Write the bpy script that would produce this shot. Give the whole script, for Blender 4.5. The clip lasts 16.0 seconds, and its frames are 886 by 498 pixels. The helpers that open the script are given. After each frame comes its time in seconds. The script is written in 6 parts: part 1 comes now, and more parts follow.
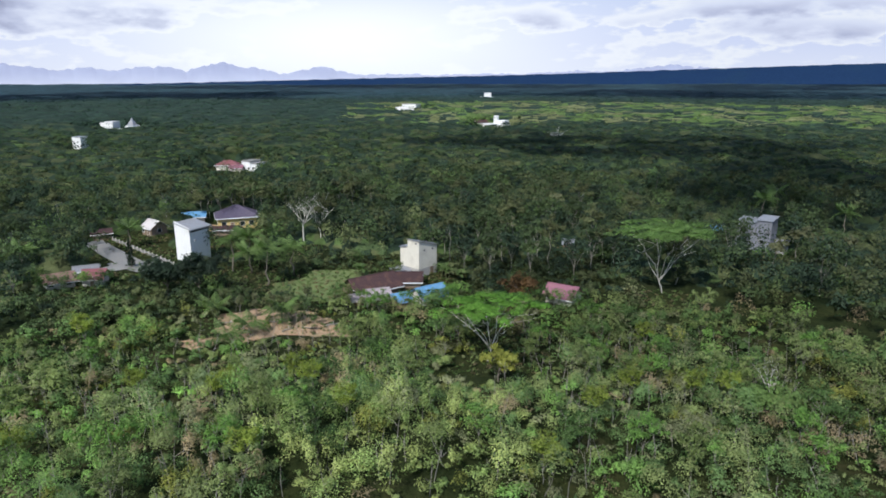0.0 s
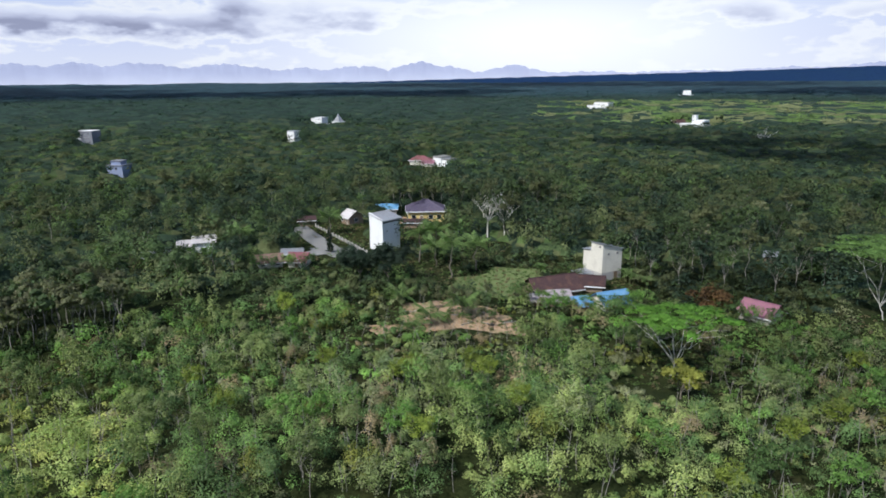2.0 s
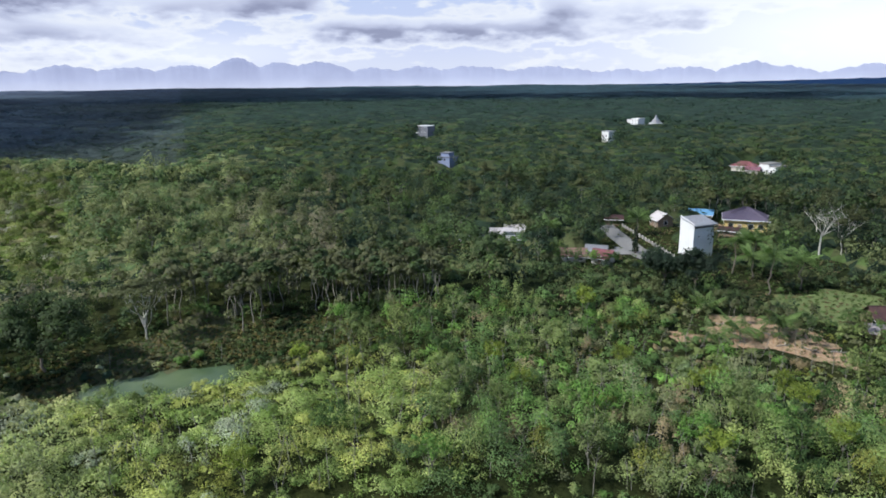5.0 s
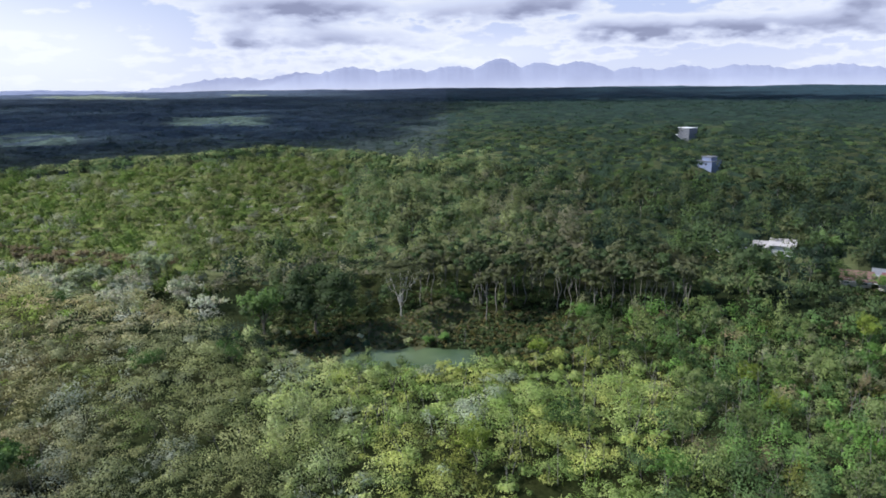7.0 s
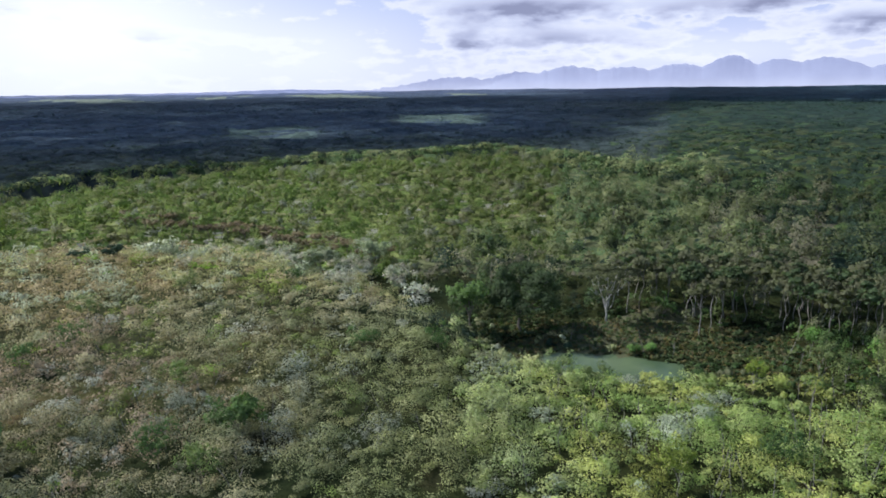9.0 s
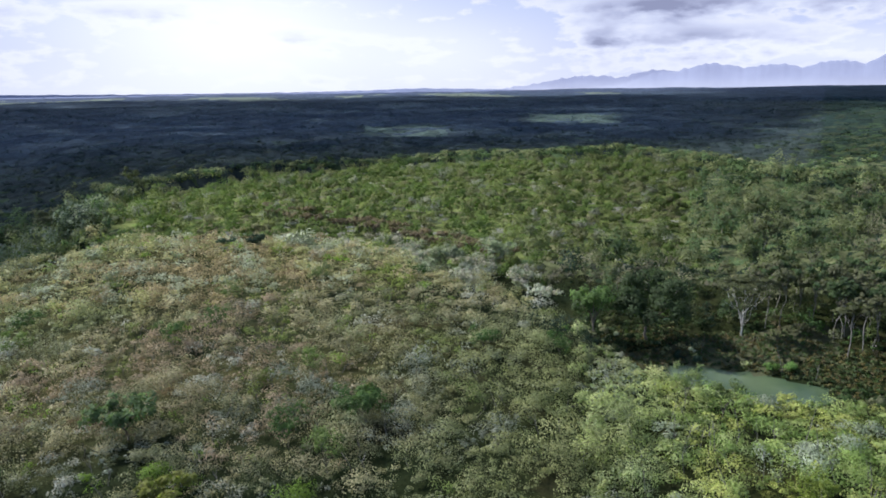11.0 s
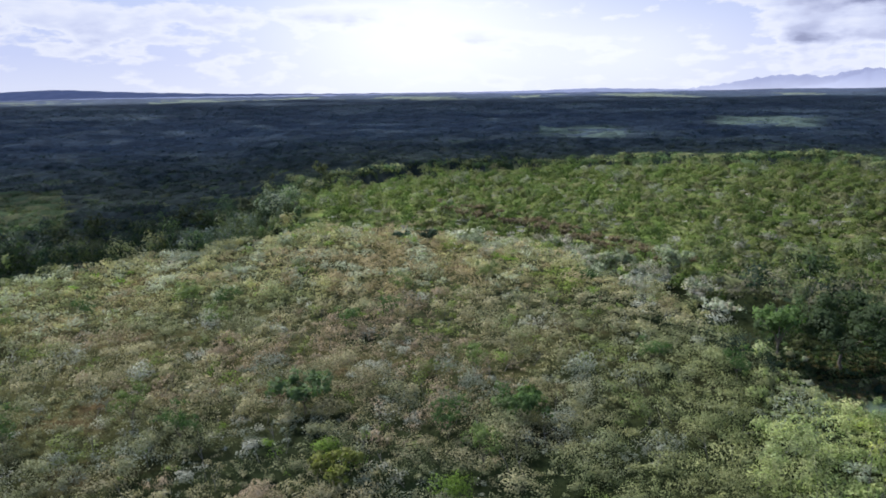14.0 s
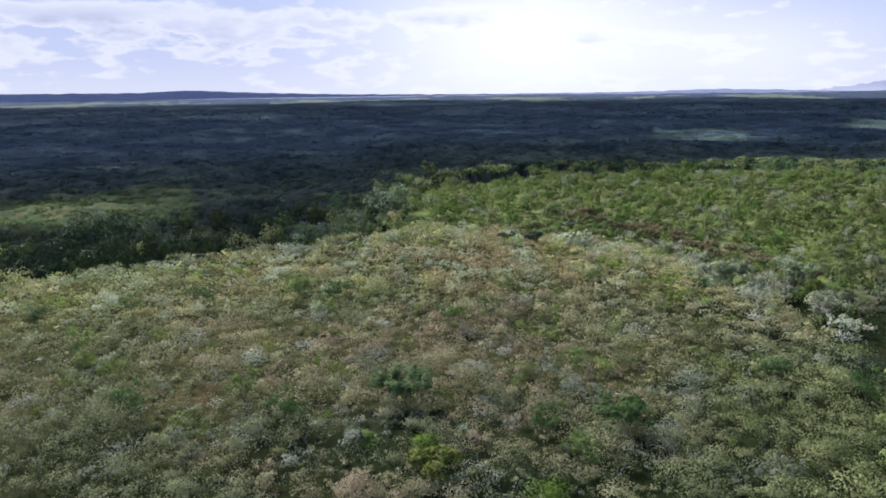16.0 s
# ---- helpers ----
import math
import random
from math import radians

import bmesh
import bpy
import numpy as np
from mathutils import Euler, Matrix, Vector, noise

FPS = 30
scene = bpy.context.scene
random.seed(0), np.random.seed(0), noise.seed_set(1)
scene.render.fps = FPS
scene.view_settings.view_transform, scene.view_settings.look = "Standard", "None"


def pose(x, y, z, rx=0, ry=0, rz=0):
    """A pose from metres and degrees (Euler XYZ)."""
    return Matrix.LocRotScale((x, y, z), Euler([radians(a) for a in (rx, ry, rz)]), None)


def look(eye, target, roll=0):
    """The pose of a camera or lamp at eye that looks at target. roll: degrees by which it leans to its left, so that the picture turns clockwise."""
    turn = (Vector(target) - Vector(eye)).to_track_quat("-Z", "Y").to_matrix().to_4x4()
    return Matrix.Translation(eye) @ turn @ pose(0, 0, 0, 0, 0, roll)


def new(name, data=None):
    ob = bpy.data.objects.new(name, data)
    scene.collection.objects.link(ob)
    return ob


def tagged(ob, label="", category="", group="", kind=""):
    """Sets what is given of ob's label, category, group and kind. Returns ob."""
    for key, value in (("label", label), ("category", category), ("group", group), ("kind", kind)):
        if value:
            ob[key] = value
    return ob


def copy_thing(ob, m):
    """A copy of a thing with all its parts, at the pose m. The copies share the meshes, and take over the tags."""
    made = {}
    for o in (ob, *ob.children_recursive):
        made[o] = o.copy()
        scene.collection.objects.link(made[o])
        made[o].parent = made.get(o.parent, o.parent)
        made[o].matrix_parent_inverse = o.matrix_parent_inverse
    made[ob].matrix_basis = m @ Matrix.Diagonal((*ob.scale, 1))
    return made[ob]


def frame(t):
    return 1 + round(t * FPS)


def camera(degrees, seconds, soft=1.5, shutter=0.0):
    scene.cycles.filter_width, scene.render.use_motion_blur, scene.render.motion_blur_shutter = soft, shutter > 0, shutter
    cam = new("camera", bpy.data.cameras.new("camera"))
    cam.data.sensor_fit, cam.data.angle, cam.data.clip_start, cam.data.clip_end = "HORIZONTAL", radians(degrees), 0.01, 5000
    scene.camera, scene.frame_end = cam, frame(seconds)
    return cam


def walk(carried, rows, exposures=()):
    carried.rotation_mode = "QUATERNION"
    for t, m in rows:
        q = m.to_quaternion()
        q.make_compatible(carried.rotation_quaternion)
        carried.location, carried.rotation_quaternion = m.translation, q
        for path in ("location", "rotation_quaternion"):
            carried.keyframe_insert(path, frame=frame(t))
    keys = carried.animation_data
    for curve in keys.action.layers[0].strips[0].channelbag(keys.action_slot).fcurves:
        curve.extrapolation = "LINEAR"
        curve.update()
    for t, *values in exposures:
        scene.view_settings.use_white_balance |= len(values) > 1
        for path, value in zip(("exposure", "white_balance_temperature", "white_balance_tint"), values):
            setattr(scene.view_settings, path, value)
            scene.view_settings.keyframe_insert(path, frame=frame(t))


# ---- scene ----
# Camera: a drone that hovers 45 m over the village and turns to its left.
cam = camera(66.13, 16.0, soft=1.8)
ROWS = [  # seconds, x, y, z, yaw, pitch, roll
    (0, 0.00, -0.00, 45.02, 4.09, -14.08, -0.10),
    (0.5, -0.10, 0.12, 45.10, 8.58, -14.11, -0.19),
    (1, -0.15, 0.22, 45.17, 12.24, -14.15, -0.24),
    (1.5, -0.16, 0.25, 45.25, 16.09, -14.17, -0.37),
    (2, -0.20, 0.23, 45.32, 19.77, -14.19, -0.43),
    (2.5, -0.19, 0.12, 45.41, 23.25, -14.21, -0.51),
    (3, -0.23, -0.00, 45.43, 26.90, -14.21, -0.50),
    (5.5, -0.56, -0.95, 43.88, 51.01, -13.72, -0.66),
    (6, -0.69, -1.01, 43.78, 56.59, -13.65, -0.67),
    (6.5, -0.76, -1.09, 43.77, 61.41, -13.62, -0.67),
    (7, -0.79, -1.21, 43.78, 66.37, -13.61, -0.63),
    (7.5, -0.79, -1.33, 43.74, 71.27, -13.59, -0.63),
    (8, -0.89, -1.33, 43.69, 75.77, -13.55, -0.67),
    (8.5, -0.96, -1.38, 43.70, 79.90, -13.52, -0.71),
    (9, -0.98, -1.50, 43.74, 84.09, -13.47, -0.77),
    (11.5, -0.76, -1.63, 44.13, 96.93, -13.43, -0.79),
    (12, -0.70, -1.67, 44.15, 99.28, -13.41, -0.76),
    (12.5, -0.67, -1.68, 44.15, 101.95, -13.37, -0.75),
    (13, -0.67, -1.69, 44.18, 104.54, -13.34, -0.76),
    (13.5, -0.71, -1.74, 44.23, 106.89, -13.31, -0.78),
    (14, -0.75, -1.78, 44.24, 109.26, -13.26, -0.76),
    (14.5, -0.80, -1.79, 44.27, 112.19, -13.21, -0.77),
    (15, -0.77, -1.82, 44.26, 114.72, -13.16, -0.77),
    (15.5, -0.79, -1.84, 44.22, 116.82, -13.10, -0.78),
    (16, -0.83, -1.89, 44.19, 118.23, -13.09, -0.74),
]
walk(cam, [(t, pose(x, y, z, 90 + pitch, 0, yaw) @ pose(0, 0, 0, 0, 0, roll)) for t, x, y, z, yaw, pitch, roll in ROWS], exposures=[(0, -0.08, 6050, 9), (5, -0.05, 6050, 9), (9, -0.08, 5850, 13), (16, -0.09, 5900, 14)])

# ---- world, sun, sky ----
SUN_AZ, SUN_EL = 158.0, 46.0
world = bpy.data.worlds.new("world")
scene.world = world
world.use_nodes = True
wt = world.node_tree
sky = wt.nodes.new("ShaderNodeTexSky")
sky.sky_type = "NISHITA"
sky.sun_disc = False
sky.sun_elevation = radians(SUN_EL)
sky.sun_rotation = radians(-SUN_AZ)
wt.links.new(sky.outputs[0], wt.nodes["Background"].inputs[0])
wt.nodes["Background"].inputs[1].default_value = 0.15
sun_data = bpy.data.lights.new("sun", "SUN")
sun_data.energy, sun_data.angle, sun_data.color = 5.0, radians(0.6), (1.0, 0.95, 0.86)
sun = new("sun", sun_data)
SUN_WAY = Vector((-math.sin(radians(SUN_AZ)) * math.cos(radians(SUN_EL)), math.cos(radians(SUN_AZ)) * math.cos(radians(SUN_EL)), math.sin(radians(SUN_EL))))
sun.matrix_world = look(SUN_WAY * 100, (0, 0, 0))

rng = np.random.default_rng(7)


# ---- material helpers ----
def nodes_of(name):
    m = bpy.data.materials.new(name)
    m.use_nodes = True
    t = m.node_tree
    return m, t, t.nodes["Principled BSDF"]


def node(t, kind, **values):
    n = t.nodes.new(kind)
    for key, v in values.items():
        n.inputs[key.replace("_", " ")].default_value = v
    return n


def ramp(t, fac, stops):
    n = t.nodes.new("ShaderNodeValToRGB")
    e = n.color_ramp.elements
    e[0].position, e[0].color = stops[0][0], (*stops[0][1], 1)
    e[1].position, e[1].color = stops[-1][0], (*stops[-1][1], 1)
    for p, c in stops[1:-1]:
        e.new(p).color = (*c, 1)
    t.links.new(fac, n.inputs[0])
    return n.outputs[0]


def math_node(t, op, a, b=None, clamp=False):
    n = t.nodes.new("ShaderNodeMath")
    n.operation, n.use_clamp = op, clamp
    for i, v in enumerate((a, b)):
        if v is None:
            continue
        if isinstance(v, (int, float)):
            n.inputs[i].default_value = v
        else:
            t.links.new(v, n.inputs[i])
    return n.outputs[0]


def mix_color(t, fac, a, b, mode="MIX"):
    n = t.nodes.new("ShaderNodeMix")
    n.data_type, n.blend_type = "RGBA", mode
    for i, v in ((0, fac), (6, a), (7, b)):
        if isinstance(v, (int, float)):
            n.inputs[i].default_value = v
        elif isinstance(v, tuple):
            n.inputs[i].default_value = (*v, 1) if len(v) == 3 else v
        else:
            t.links.new(v, n.inputs[i])
    return n.outputs[2]


def surface(name, dark, light, scale=1.0, rough=0.8, metal=0.0, grime=(0.2, 0.18, 0.15), dirty=0.35, bump=0.2):
    """Painted, plastered or sheet surface: grain and stains at two scales."""
    m, t, p = nodes_of(name)
    co = t.nodes.new("ShaderNodeTexCoord").outputs["Object"]
    fine = node(t, "ShaderNodeTexNoise", Scale=9.0 * scale, Detail=6.0)
    wide = node(t, "ShaderNodeTexNoise", Scale=0.7 * scale, Detail=5.0, Roughness=0.65)
    for n in (fine, wide):
        t.links.new(co, n.inputs["Vector"])
    base = ramp(t, fine.outputs["Fac"], [(0.3, dark), (0.7, light)])
    stain = math_node(t, "MULTIPLY", ramp(t, wide.outputs["Fac"], [(0.48, (0, 0, 0)), (0.72, (1, 1, 1))]), dirty)
    col = mix_color(t, stain, base, grime)
    info = t.nodes.new("ShaderNodeObjectInfo")
    vary = math_node(t, "ADD", math_node(t, "MULTIPLY", info.outputs["Random"], 0.16), 0.92)
    n = mix_color(t, 1.0, col, vary, "MULTIPLY")
    t.links.new(n, p.inputs["Base Color"])
    p.inputs["Roughness"].default_value, p.inputs["Metallic"].default_value = rough, metal
    b = node(t, "ShaderNodeBump", Strength=bump, Distance=0.03)
    t.links.new(fine.outputs["Fac"], b.inputs["Height"])
    t.links.new(b.outputs[0], p.inputs["Normal"])
    return m


def leaf_material(name, through_light=0.3, spread=0.5, rounded=0.0, glow=(1.1, 1.5, 0.5)):
    """Leaves: the plant's own colour from the mesh, each leaf a little apart."""
    m, t, p = nodes_of(name)
    at = t.nodes.new("ShaderNodeAttribute")
    at.attribute_name = "leaf_colour"
    geo = t.nodes.new("ShaderNodeNewGeometry")
    vary = math_node(t, "ADD", math_node(t, "MULTIPLY", geo.outputs["Random Per Island"], spread), 1 - spread / 2)
    info = t.nodes.new("ShaderNodeObjectInfo")
    whole = math_node(t, "ADD", math_node(t, "MULTIPLY", info.outputs["Random"], 0.5), 0.75)
    co = t.nodes.new("ShaderNodeTexCoord").outputs["Object"]
    wide = node(t, "ShaderNodeTexNoise", Scale=1.7, Detail=3.0)
    t.links.new(co, wide.inputs["Vector"])
    warm = mix_color(t, wide.outputs["Fac"], (0.9, 0.98, 1.0), (1.1, 1.03, 0.95))
    col = mix_color(t, 1.0, mix_color(t, 1.0, mix_color(t, 1.0, at.outputs["Color"], vary, "MULTIPLY"), whole, "MULTIPLY"), warm, "MULTIPLY")
    t.links.new(col, p.inputs["Base Color"])
    p.inputs["Roughness"].default_value = 0.62
    p.inputs["Specular IOR Level"].default_value = 0.16
    if rounded:
        # leaves turn with the crown that they clothe
        way = t.nodes.new("ShaderNodeAttribute")
        way.attribute_name = "crown_way"
        turn = t.nodes.new("ShaderNodeVectorTransform")
        turn.vector_type, turn.convert_from, turn.convert_to = "NORMAL", "OBJECT", "WORLD"
        t.links.new(way.outputs["Vector"], turn.inputs[0])
        mixed = t.nodes.new("ShaderNodeMix")
        mixed.data_type = "VECTOR"
        mixed.inputs[0].default_value = rounded
        t.links.new(geo.outputs["Normal"], mixed.inputs[4])
        t.links.new(turn.outputs[0], mixed.inputs[5])
        unit = t.nodes.new("ShaderNodeVectorMath")
        unit.operation = "NORMALIZE"
        t.links.new(mixed.outputs[1], unit.inputs[0])
        t.links.new(unit.outputs[0], p.inputs["Normal"])
    tr = t.nodes.new("ShaderNodeBsdfTranslucent")
    t.links.new(mix_color(t, 1.0, col, glow, "MULTIPLY"), tr.inputs["Color"])
    mx = t.nodes.new("ShaderNodeMixShader")
    mx.inputs[0].default_value = through_light
    t.links.new(p.outputs[0], mx.inputs[1])
    t.links.new(tr.outputs[0], mx.inputs[2])
    t.links.new(mx.outputs[0], t.nodes["Material Output"].inputs["Surface"])
    return m


LEAF = leaf_material("leaf", 0.3, 0.22, 0.65)
LEAF_DRY = leaf_material("dry_leaf", 0.28, 0.35, 0.45, (1.1, 1.15, 0.85))
FROND = leaf_material("frond", 0.2, 0.4)
BARK = surface("bark", (0.13, 0.11, 0.085), (0.24, 0.21, 0.17), 0.6, 0.9)
PALE_BARK = surface("pale_bark", (0.5, 0.48, 0.43), (0.68, 0.66, 0.6), 0.5, 0.85, dirty=0.2)
WHITE_WALL = surface("white_wall", (0.74, 0.75, 0.76), (0.82, 0.83, 0.84), 0.5, 0.8, grime=(0.45, 0.44, 0.4), dirty=0.25)
CREAM_WALL = surface("cream_wall", (0.6, 0.57, 0.5), (0.7, 0.67, 0.59), 0.5, 0.85, grime=(0.36, 0.33, 0.28), dirty=0.4)
CEMENT = surface("bare_cement", (0.3, 0.29, 0.28), (0.42, 0.41, 0.4), 0.6, 0.92)
GREY_WALL = surface("grey_wall", (0.14, 0.15, 0.185), (0.21, 0.22, 0.255), 0.6, 0.9)
YELLOW_WALL = surface("yellow_wall", (0.62, 0.46, 0.16), (0.72, 0.55, 0.22), 0.5, 0.8)
ZINC = surface("zinc_sheet", (0.3, 0.31, 0.34), (0.42, 0.43, 0.46), 0.5, 0.42, 0.5, grime=(0.3, 0.24, 0.19), dirty=0.4)
WHITE_SHEET = surface("white_sheet", (0.46, 0.43, 0.44), (0.58, 0.55, 0.55), 0.5, 0.6, 0.0, grime=(0.34, 0.27, 0.25), dirty=0.5)
VIOLET_TILE = surface("violet_tile", (0.06, 0.048, 0.085), (0.095, 0.08, 0.125), 1.5, 0.7, dirty=0.2)
BROWN_SHEET = surface("brown_sheet", (0.034, 0.016, 0.019), (0.062, 0.031, 0.031), 0.8, 0.85, grime=(0.16, 0.08, 0.05), dirty=0.5)
PINK_SHEET = surface("pink_sheet", (0.2, 0.085, 0.12), (0.27, 0.12, 0.16), 0.6, 0.6, grime=(0.3, 0.16, 0.15), dirty=0.4)
RED_SHEET = surface("red_sheet", (0.17, 0.06, 0.075), (0.25, 0.09, 0.1), 0.6, 0.6, grime=(0.3, 0.2, 0.16), dirty=0.4)
TERRA_SHEET = surface("terracotta_tile", (0.2, 0.115, 0.095), (0.3, 0.19, 0.155), 0.9, 0.75, grime=(0.25, 0.2, 0.16), dirty=0.45)
BLUE_SHEET = surface("blue_sheet", (0.09, 0.24, 0.44), (0.15, 0.33, 0.54), 0.5, 0.5, grime=(0.3, 0.42, 0.52), dirty=0.4)
WOOD = surface("weathered_wood", (0.16, 0.11, 0.075), (0.27, 0.2, 0.14), 0.8, 0.85)
DARK_GLASS, _t, _p = nodes_of("dark_glass")
_p.inputs["Base Color"].default_value, _p.inputs["Roughness"].default_value = (0.02, 0.024, 0.03, 1), 0.12
DUSTY_SHEET = surface("dusty_sheet", (0.3, 0.26, 0.27), (0.4, 0.355, 0.36), 0.6, 0.6, grime=(0.26, 0.19, 0.17), dirty=0.5)
CONCRETE = surface("concrete", (0.18, 0.178, 0.178), (0.28, 0.275, 0.265), 0.5, 0.9, grime=(0.28, 0.25, 0.2), dirty=0.4)

# ---- the land ----
def smooth(a, b, v):
    k = np.clip((v - a) / (b - a), 0, 1)
    return k * k * (3 - 2 * k)


def window(v, a, b, soft):
    return smooth(a - soft, a, v) * (1 - smooth(b, b + soft, v))


def waves(x, y, size, seed):
    """Soft uneven relief between -1 and 1: a few crossing waves."""
    g = np.random.default_rng(seed)
    out = 0
    for k in range(6):
        a, p, s = g.uniform(0, 6.28), g.uniform(0, 6.28), g.uniform(0.6, 1.7)
        out = out + np.sin((x * np.cos(a) + y * np.sin(a)) * 6.28 / (size * s) + p)
    return out / 3.2


def bearing(x, y):
    """Degrees to the left of +y, from -120 to 240."""
    return (np.degrees(np.arctan2(-x, y)) + 120) % 360 - 120


POND = (-99.8, 35.6)


def pond_field(x, y):
    """Below 1 inside the pond: a long bean that runs along the bank."""
    dx, dy = x - POND[0], y - POND[1]
    a = radians(68)
    u, v = dx * math.cos(a) + dy * math.sin(a), -dx * math.sin(a) + dy * math.cos(a)
    return np.sqrt((u / 12.0) ** 2 + ((v - 0.006 * u * u + 0.4) / 5.2) ** 2) + 0.06 * waves(x, y, 9, 5)


def brow_at(az):
    """How far off the brow of the western heath lies."""
    return np.interp(az, [80, 85, 89, 94, 99, 104, 110, 123, 132, 143, 160], [104, 106, 113, 130, 148, 158, 168, 182, 182, 172, 160])


def crest_at(az):
    """How far off the western ridge's top lies."""
    return np.interp(az, [60, 68, 80, 87, 105, 122, 130], [240, 270, 370, 335, 285, 228, 200])


def height(x, y):
    x, y = np.asarray(x, float), np.asarray(y, float)
    r, az = np.hypot(x, y), bearing(x, y)
    z = -5.0 * smooth(240, 520, r) + 15 * np.clip(r / 4500, 0, 1.1) ** 1.25
    z = z + 5.5 * (1 - smooth(62, 112, r))
    scrub = window(az, 88, 170, 12)
    z = z + scrub * (5.0 * smooth(60, 110, r) * (1 - smooth(-8, 26, r - brow_at(az))))
    z = z - window(az, 127, 170, 6) * 10 * smooth(-6, 50, r - brow_at(az)) * (1 - smooth(600, 1200, r))
    crest = crest_at(az)
    ridge = window(az, 68, 121, 9) * np.where(r < crest, np.exp(-(((r - crest) / 85) ** 2)), np.exp(-(((r - crest) / 60) ** 2)))
    z = z + 4.2 * ridge
    z = z - 7 * window(az, 70, 150, 10) * smooth(60, 170, r - crest) * (1 - smooth(700, 1500, r))
    z = z + waves(x, y, 130, 1) * 1.1 * smooth(60, 120, r) * (1 - 0.85 * window(az, -40, 50, 15) * window(r, 110, 270, 40)) + waves(x, y, 700, 2) * 2.5 * smooth(400, 1500, r)
    flat = np.clip((pond_field(x, y) - 1.0) / 1.2, 0, 1)
    return z * smooth(0, 1, flat) + (1 - smooth(0, 1, flat)) * np.where(pond_field(x, y) < 1.03, -0.9, -0.5)


def ground_at(x, y):
    return float(height(np.array([x]), np.array([y]))[0])


def sheet(name, verts, faces, material, colour=None, ways=None):
    me = bpy.data.meshes.new(name)
    verts, faces = np.asarray(verts, np.float32), np.asarray(faces, np.int32)
    me.vertices.add(len(verts))
    me.vertices.foreach_set("co", verts.ravel())
    n = faces.shape[1]
    me.loops.add(faces.size)
    me.loops.foreach_set("vertex_index", faces.ravel())
    me.polygons.add(len(faces))
    me.polygons.foreach_set("loop_start", np.arange(0, faces.size, n, dtype=np.int32))
    me.update(calc_edges=True)
    if colour is not None:
        layer = me.attributes.new("leaf_colour", "FLOAT_COLOR", "FACE")
        layer.data.foreach_set("color", np.c_[colour, np.ones(len(colour))].astype(np.float32).ravel())
    if ways is not None:
        layer = me.attributes.new("crown_way", "FLOAT_VECTOR", "FACE")
        layer.data.foreach_set("vector", np.asarray(ways, np.float32).ravel())
    me.materials.append(material)
    return me


GROUND, _t, _p = nodes_of("forest_ground")
_co = _t.nodes.new("ShaderNodeTexCoord").outputs["Object"]
_n = [node(_t, "ShaderNodeTexNoise", Scale=s, Detail=8.0, Roughness=0.65) for s in (0.012, 0.12, 1.1)]
for _k in _n:
    _t.links.new(_co, _k.inputs["Vector"])
_a = ramp(_t, _n[1].outputs["Fac"], [(0.35, (0.016, 0.024, 0.009)), (0.55, (0.034, 0.04, 0.015)), (0.75, (0.06, 0.05, 0.026))])
_b = ramp(_t, _n[0].outputs["Fac"], [(0.35, (0.6, 0.75, 0.8)), (0.65, (1.15, 1.1, 0.9))])
_c = ramp(_t, _n[2].outputs["Fac"], [(0.3, (0.55, 0.55, 0.55)), (0.7, (1.3, 1.3, 1.3))])
_at = _t.nodes.new("ShaderNodeAttribute")
_at.attribute_name = "leaf_colour"
_t.links.new(mix_color(_t, 1.0, mix_color(_t, 1.0, mix_color(_t, 1.0, _a, _b, "MULTIPLY"), _c, "MULTIPLY"), _at.outputs["Color"], "MULTIPLY"), _p.inputs["Base Color"])
_p.inputs["Roughness"].default_value = 0.95
_p.inputs["Specular IOR Level"].default_value = 0.05
_bump = node(_t, "ShaderNodeBump", Strength=0.6, Distance=0.4)
_t.links.new(_n[2].outputs["Fac"], _bump.inputs["Height"])
_t.links.new(_bump.outputs[0], _p.inputs["Normal"])

rings = np.r_[0.0, np.unique(np.r_[np.geomspace(14, 4720, 125), np.arange(82, 130, 1.7)])]
spokes = np.radians(np.arange(0, 360, 1.0))
_R, _A = np.meshgrid(rings[1:], spokes, indexing="ij")
_X, _Y = -np.sin(_A) * _R, np.cos(_A) * _R
_Z = height(_X, _Y) + rng.normal(0, 1, _X.shape) * np.interp(_R, [500, 1500, 4000], [0.0, 0.5, 1.5])
gv = np.r_[[[0, 0, ground_at(0, 0)]], np.c_[_X.ravel(), _Y.ravel(), _Z.ravel()]]
ns = len(spokes)
_i, _j = np.meshgrid(np.arange(len(rings) - 2), np.arange(ns), indexing="ij")
_jn = (_j + 1) % ns
gf = np.stack([1 + _i * ns + _j, 1 + _i * ns + _jn, 1 + (_i + 1) * ns + _jn, 1 + (_i + 1) * ns + _j], -1).reshape(-1, 4)
gf = np.r_[gf, [[0, 1 + (k + 2) % ns, 1 + (k + 1) % ns, 1 + k] for k in range(0, ns, 2)]]
_mid = gv[gf].mean(1)
_dry = smooth(90, 106, bearing(_mid[:, 0], _mid[:, 1])) * window(np.hypot(_mid[:, 0], _mid[:, 1]), 100, 230, 35)
soil_tone = 1 + _dry[:, None] * np.array([2.0, 1.3, 1.5])
ground = new("ground", sheet("ground", gv, gf[:, ::-1], GROUND, soil_tone))
for p_ in ground.data.polygons:
    p_.use_smooth = True
tagged(ground, "rolling green land with dark undergrowth and bare earth", "ground", kind="structure")

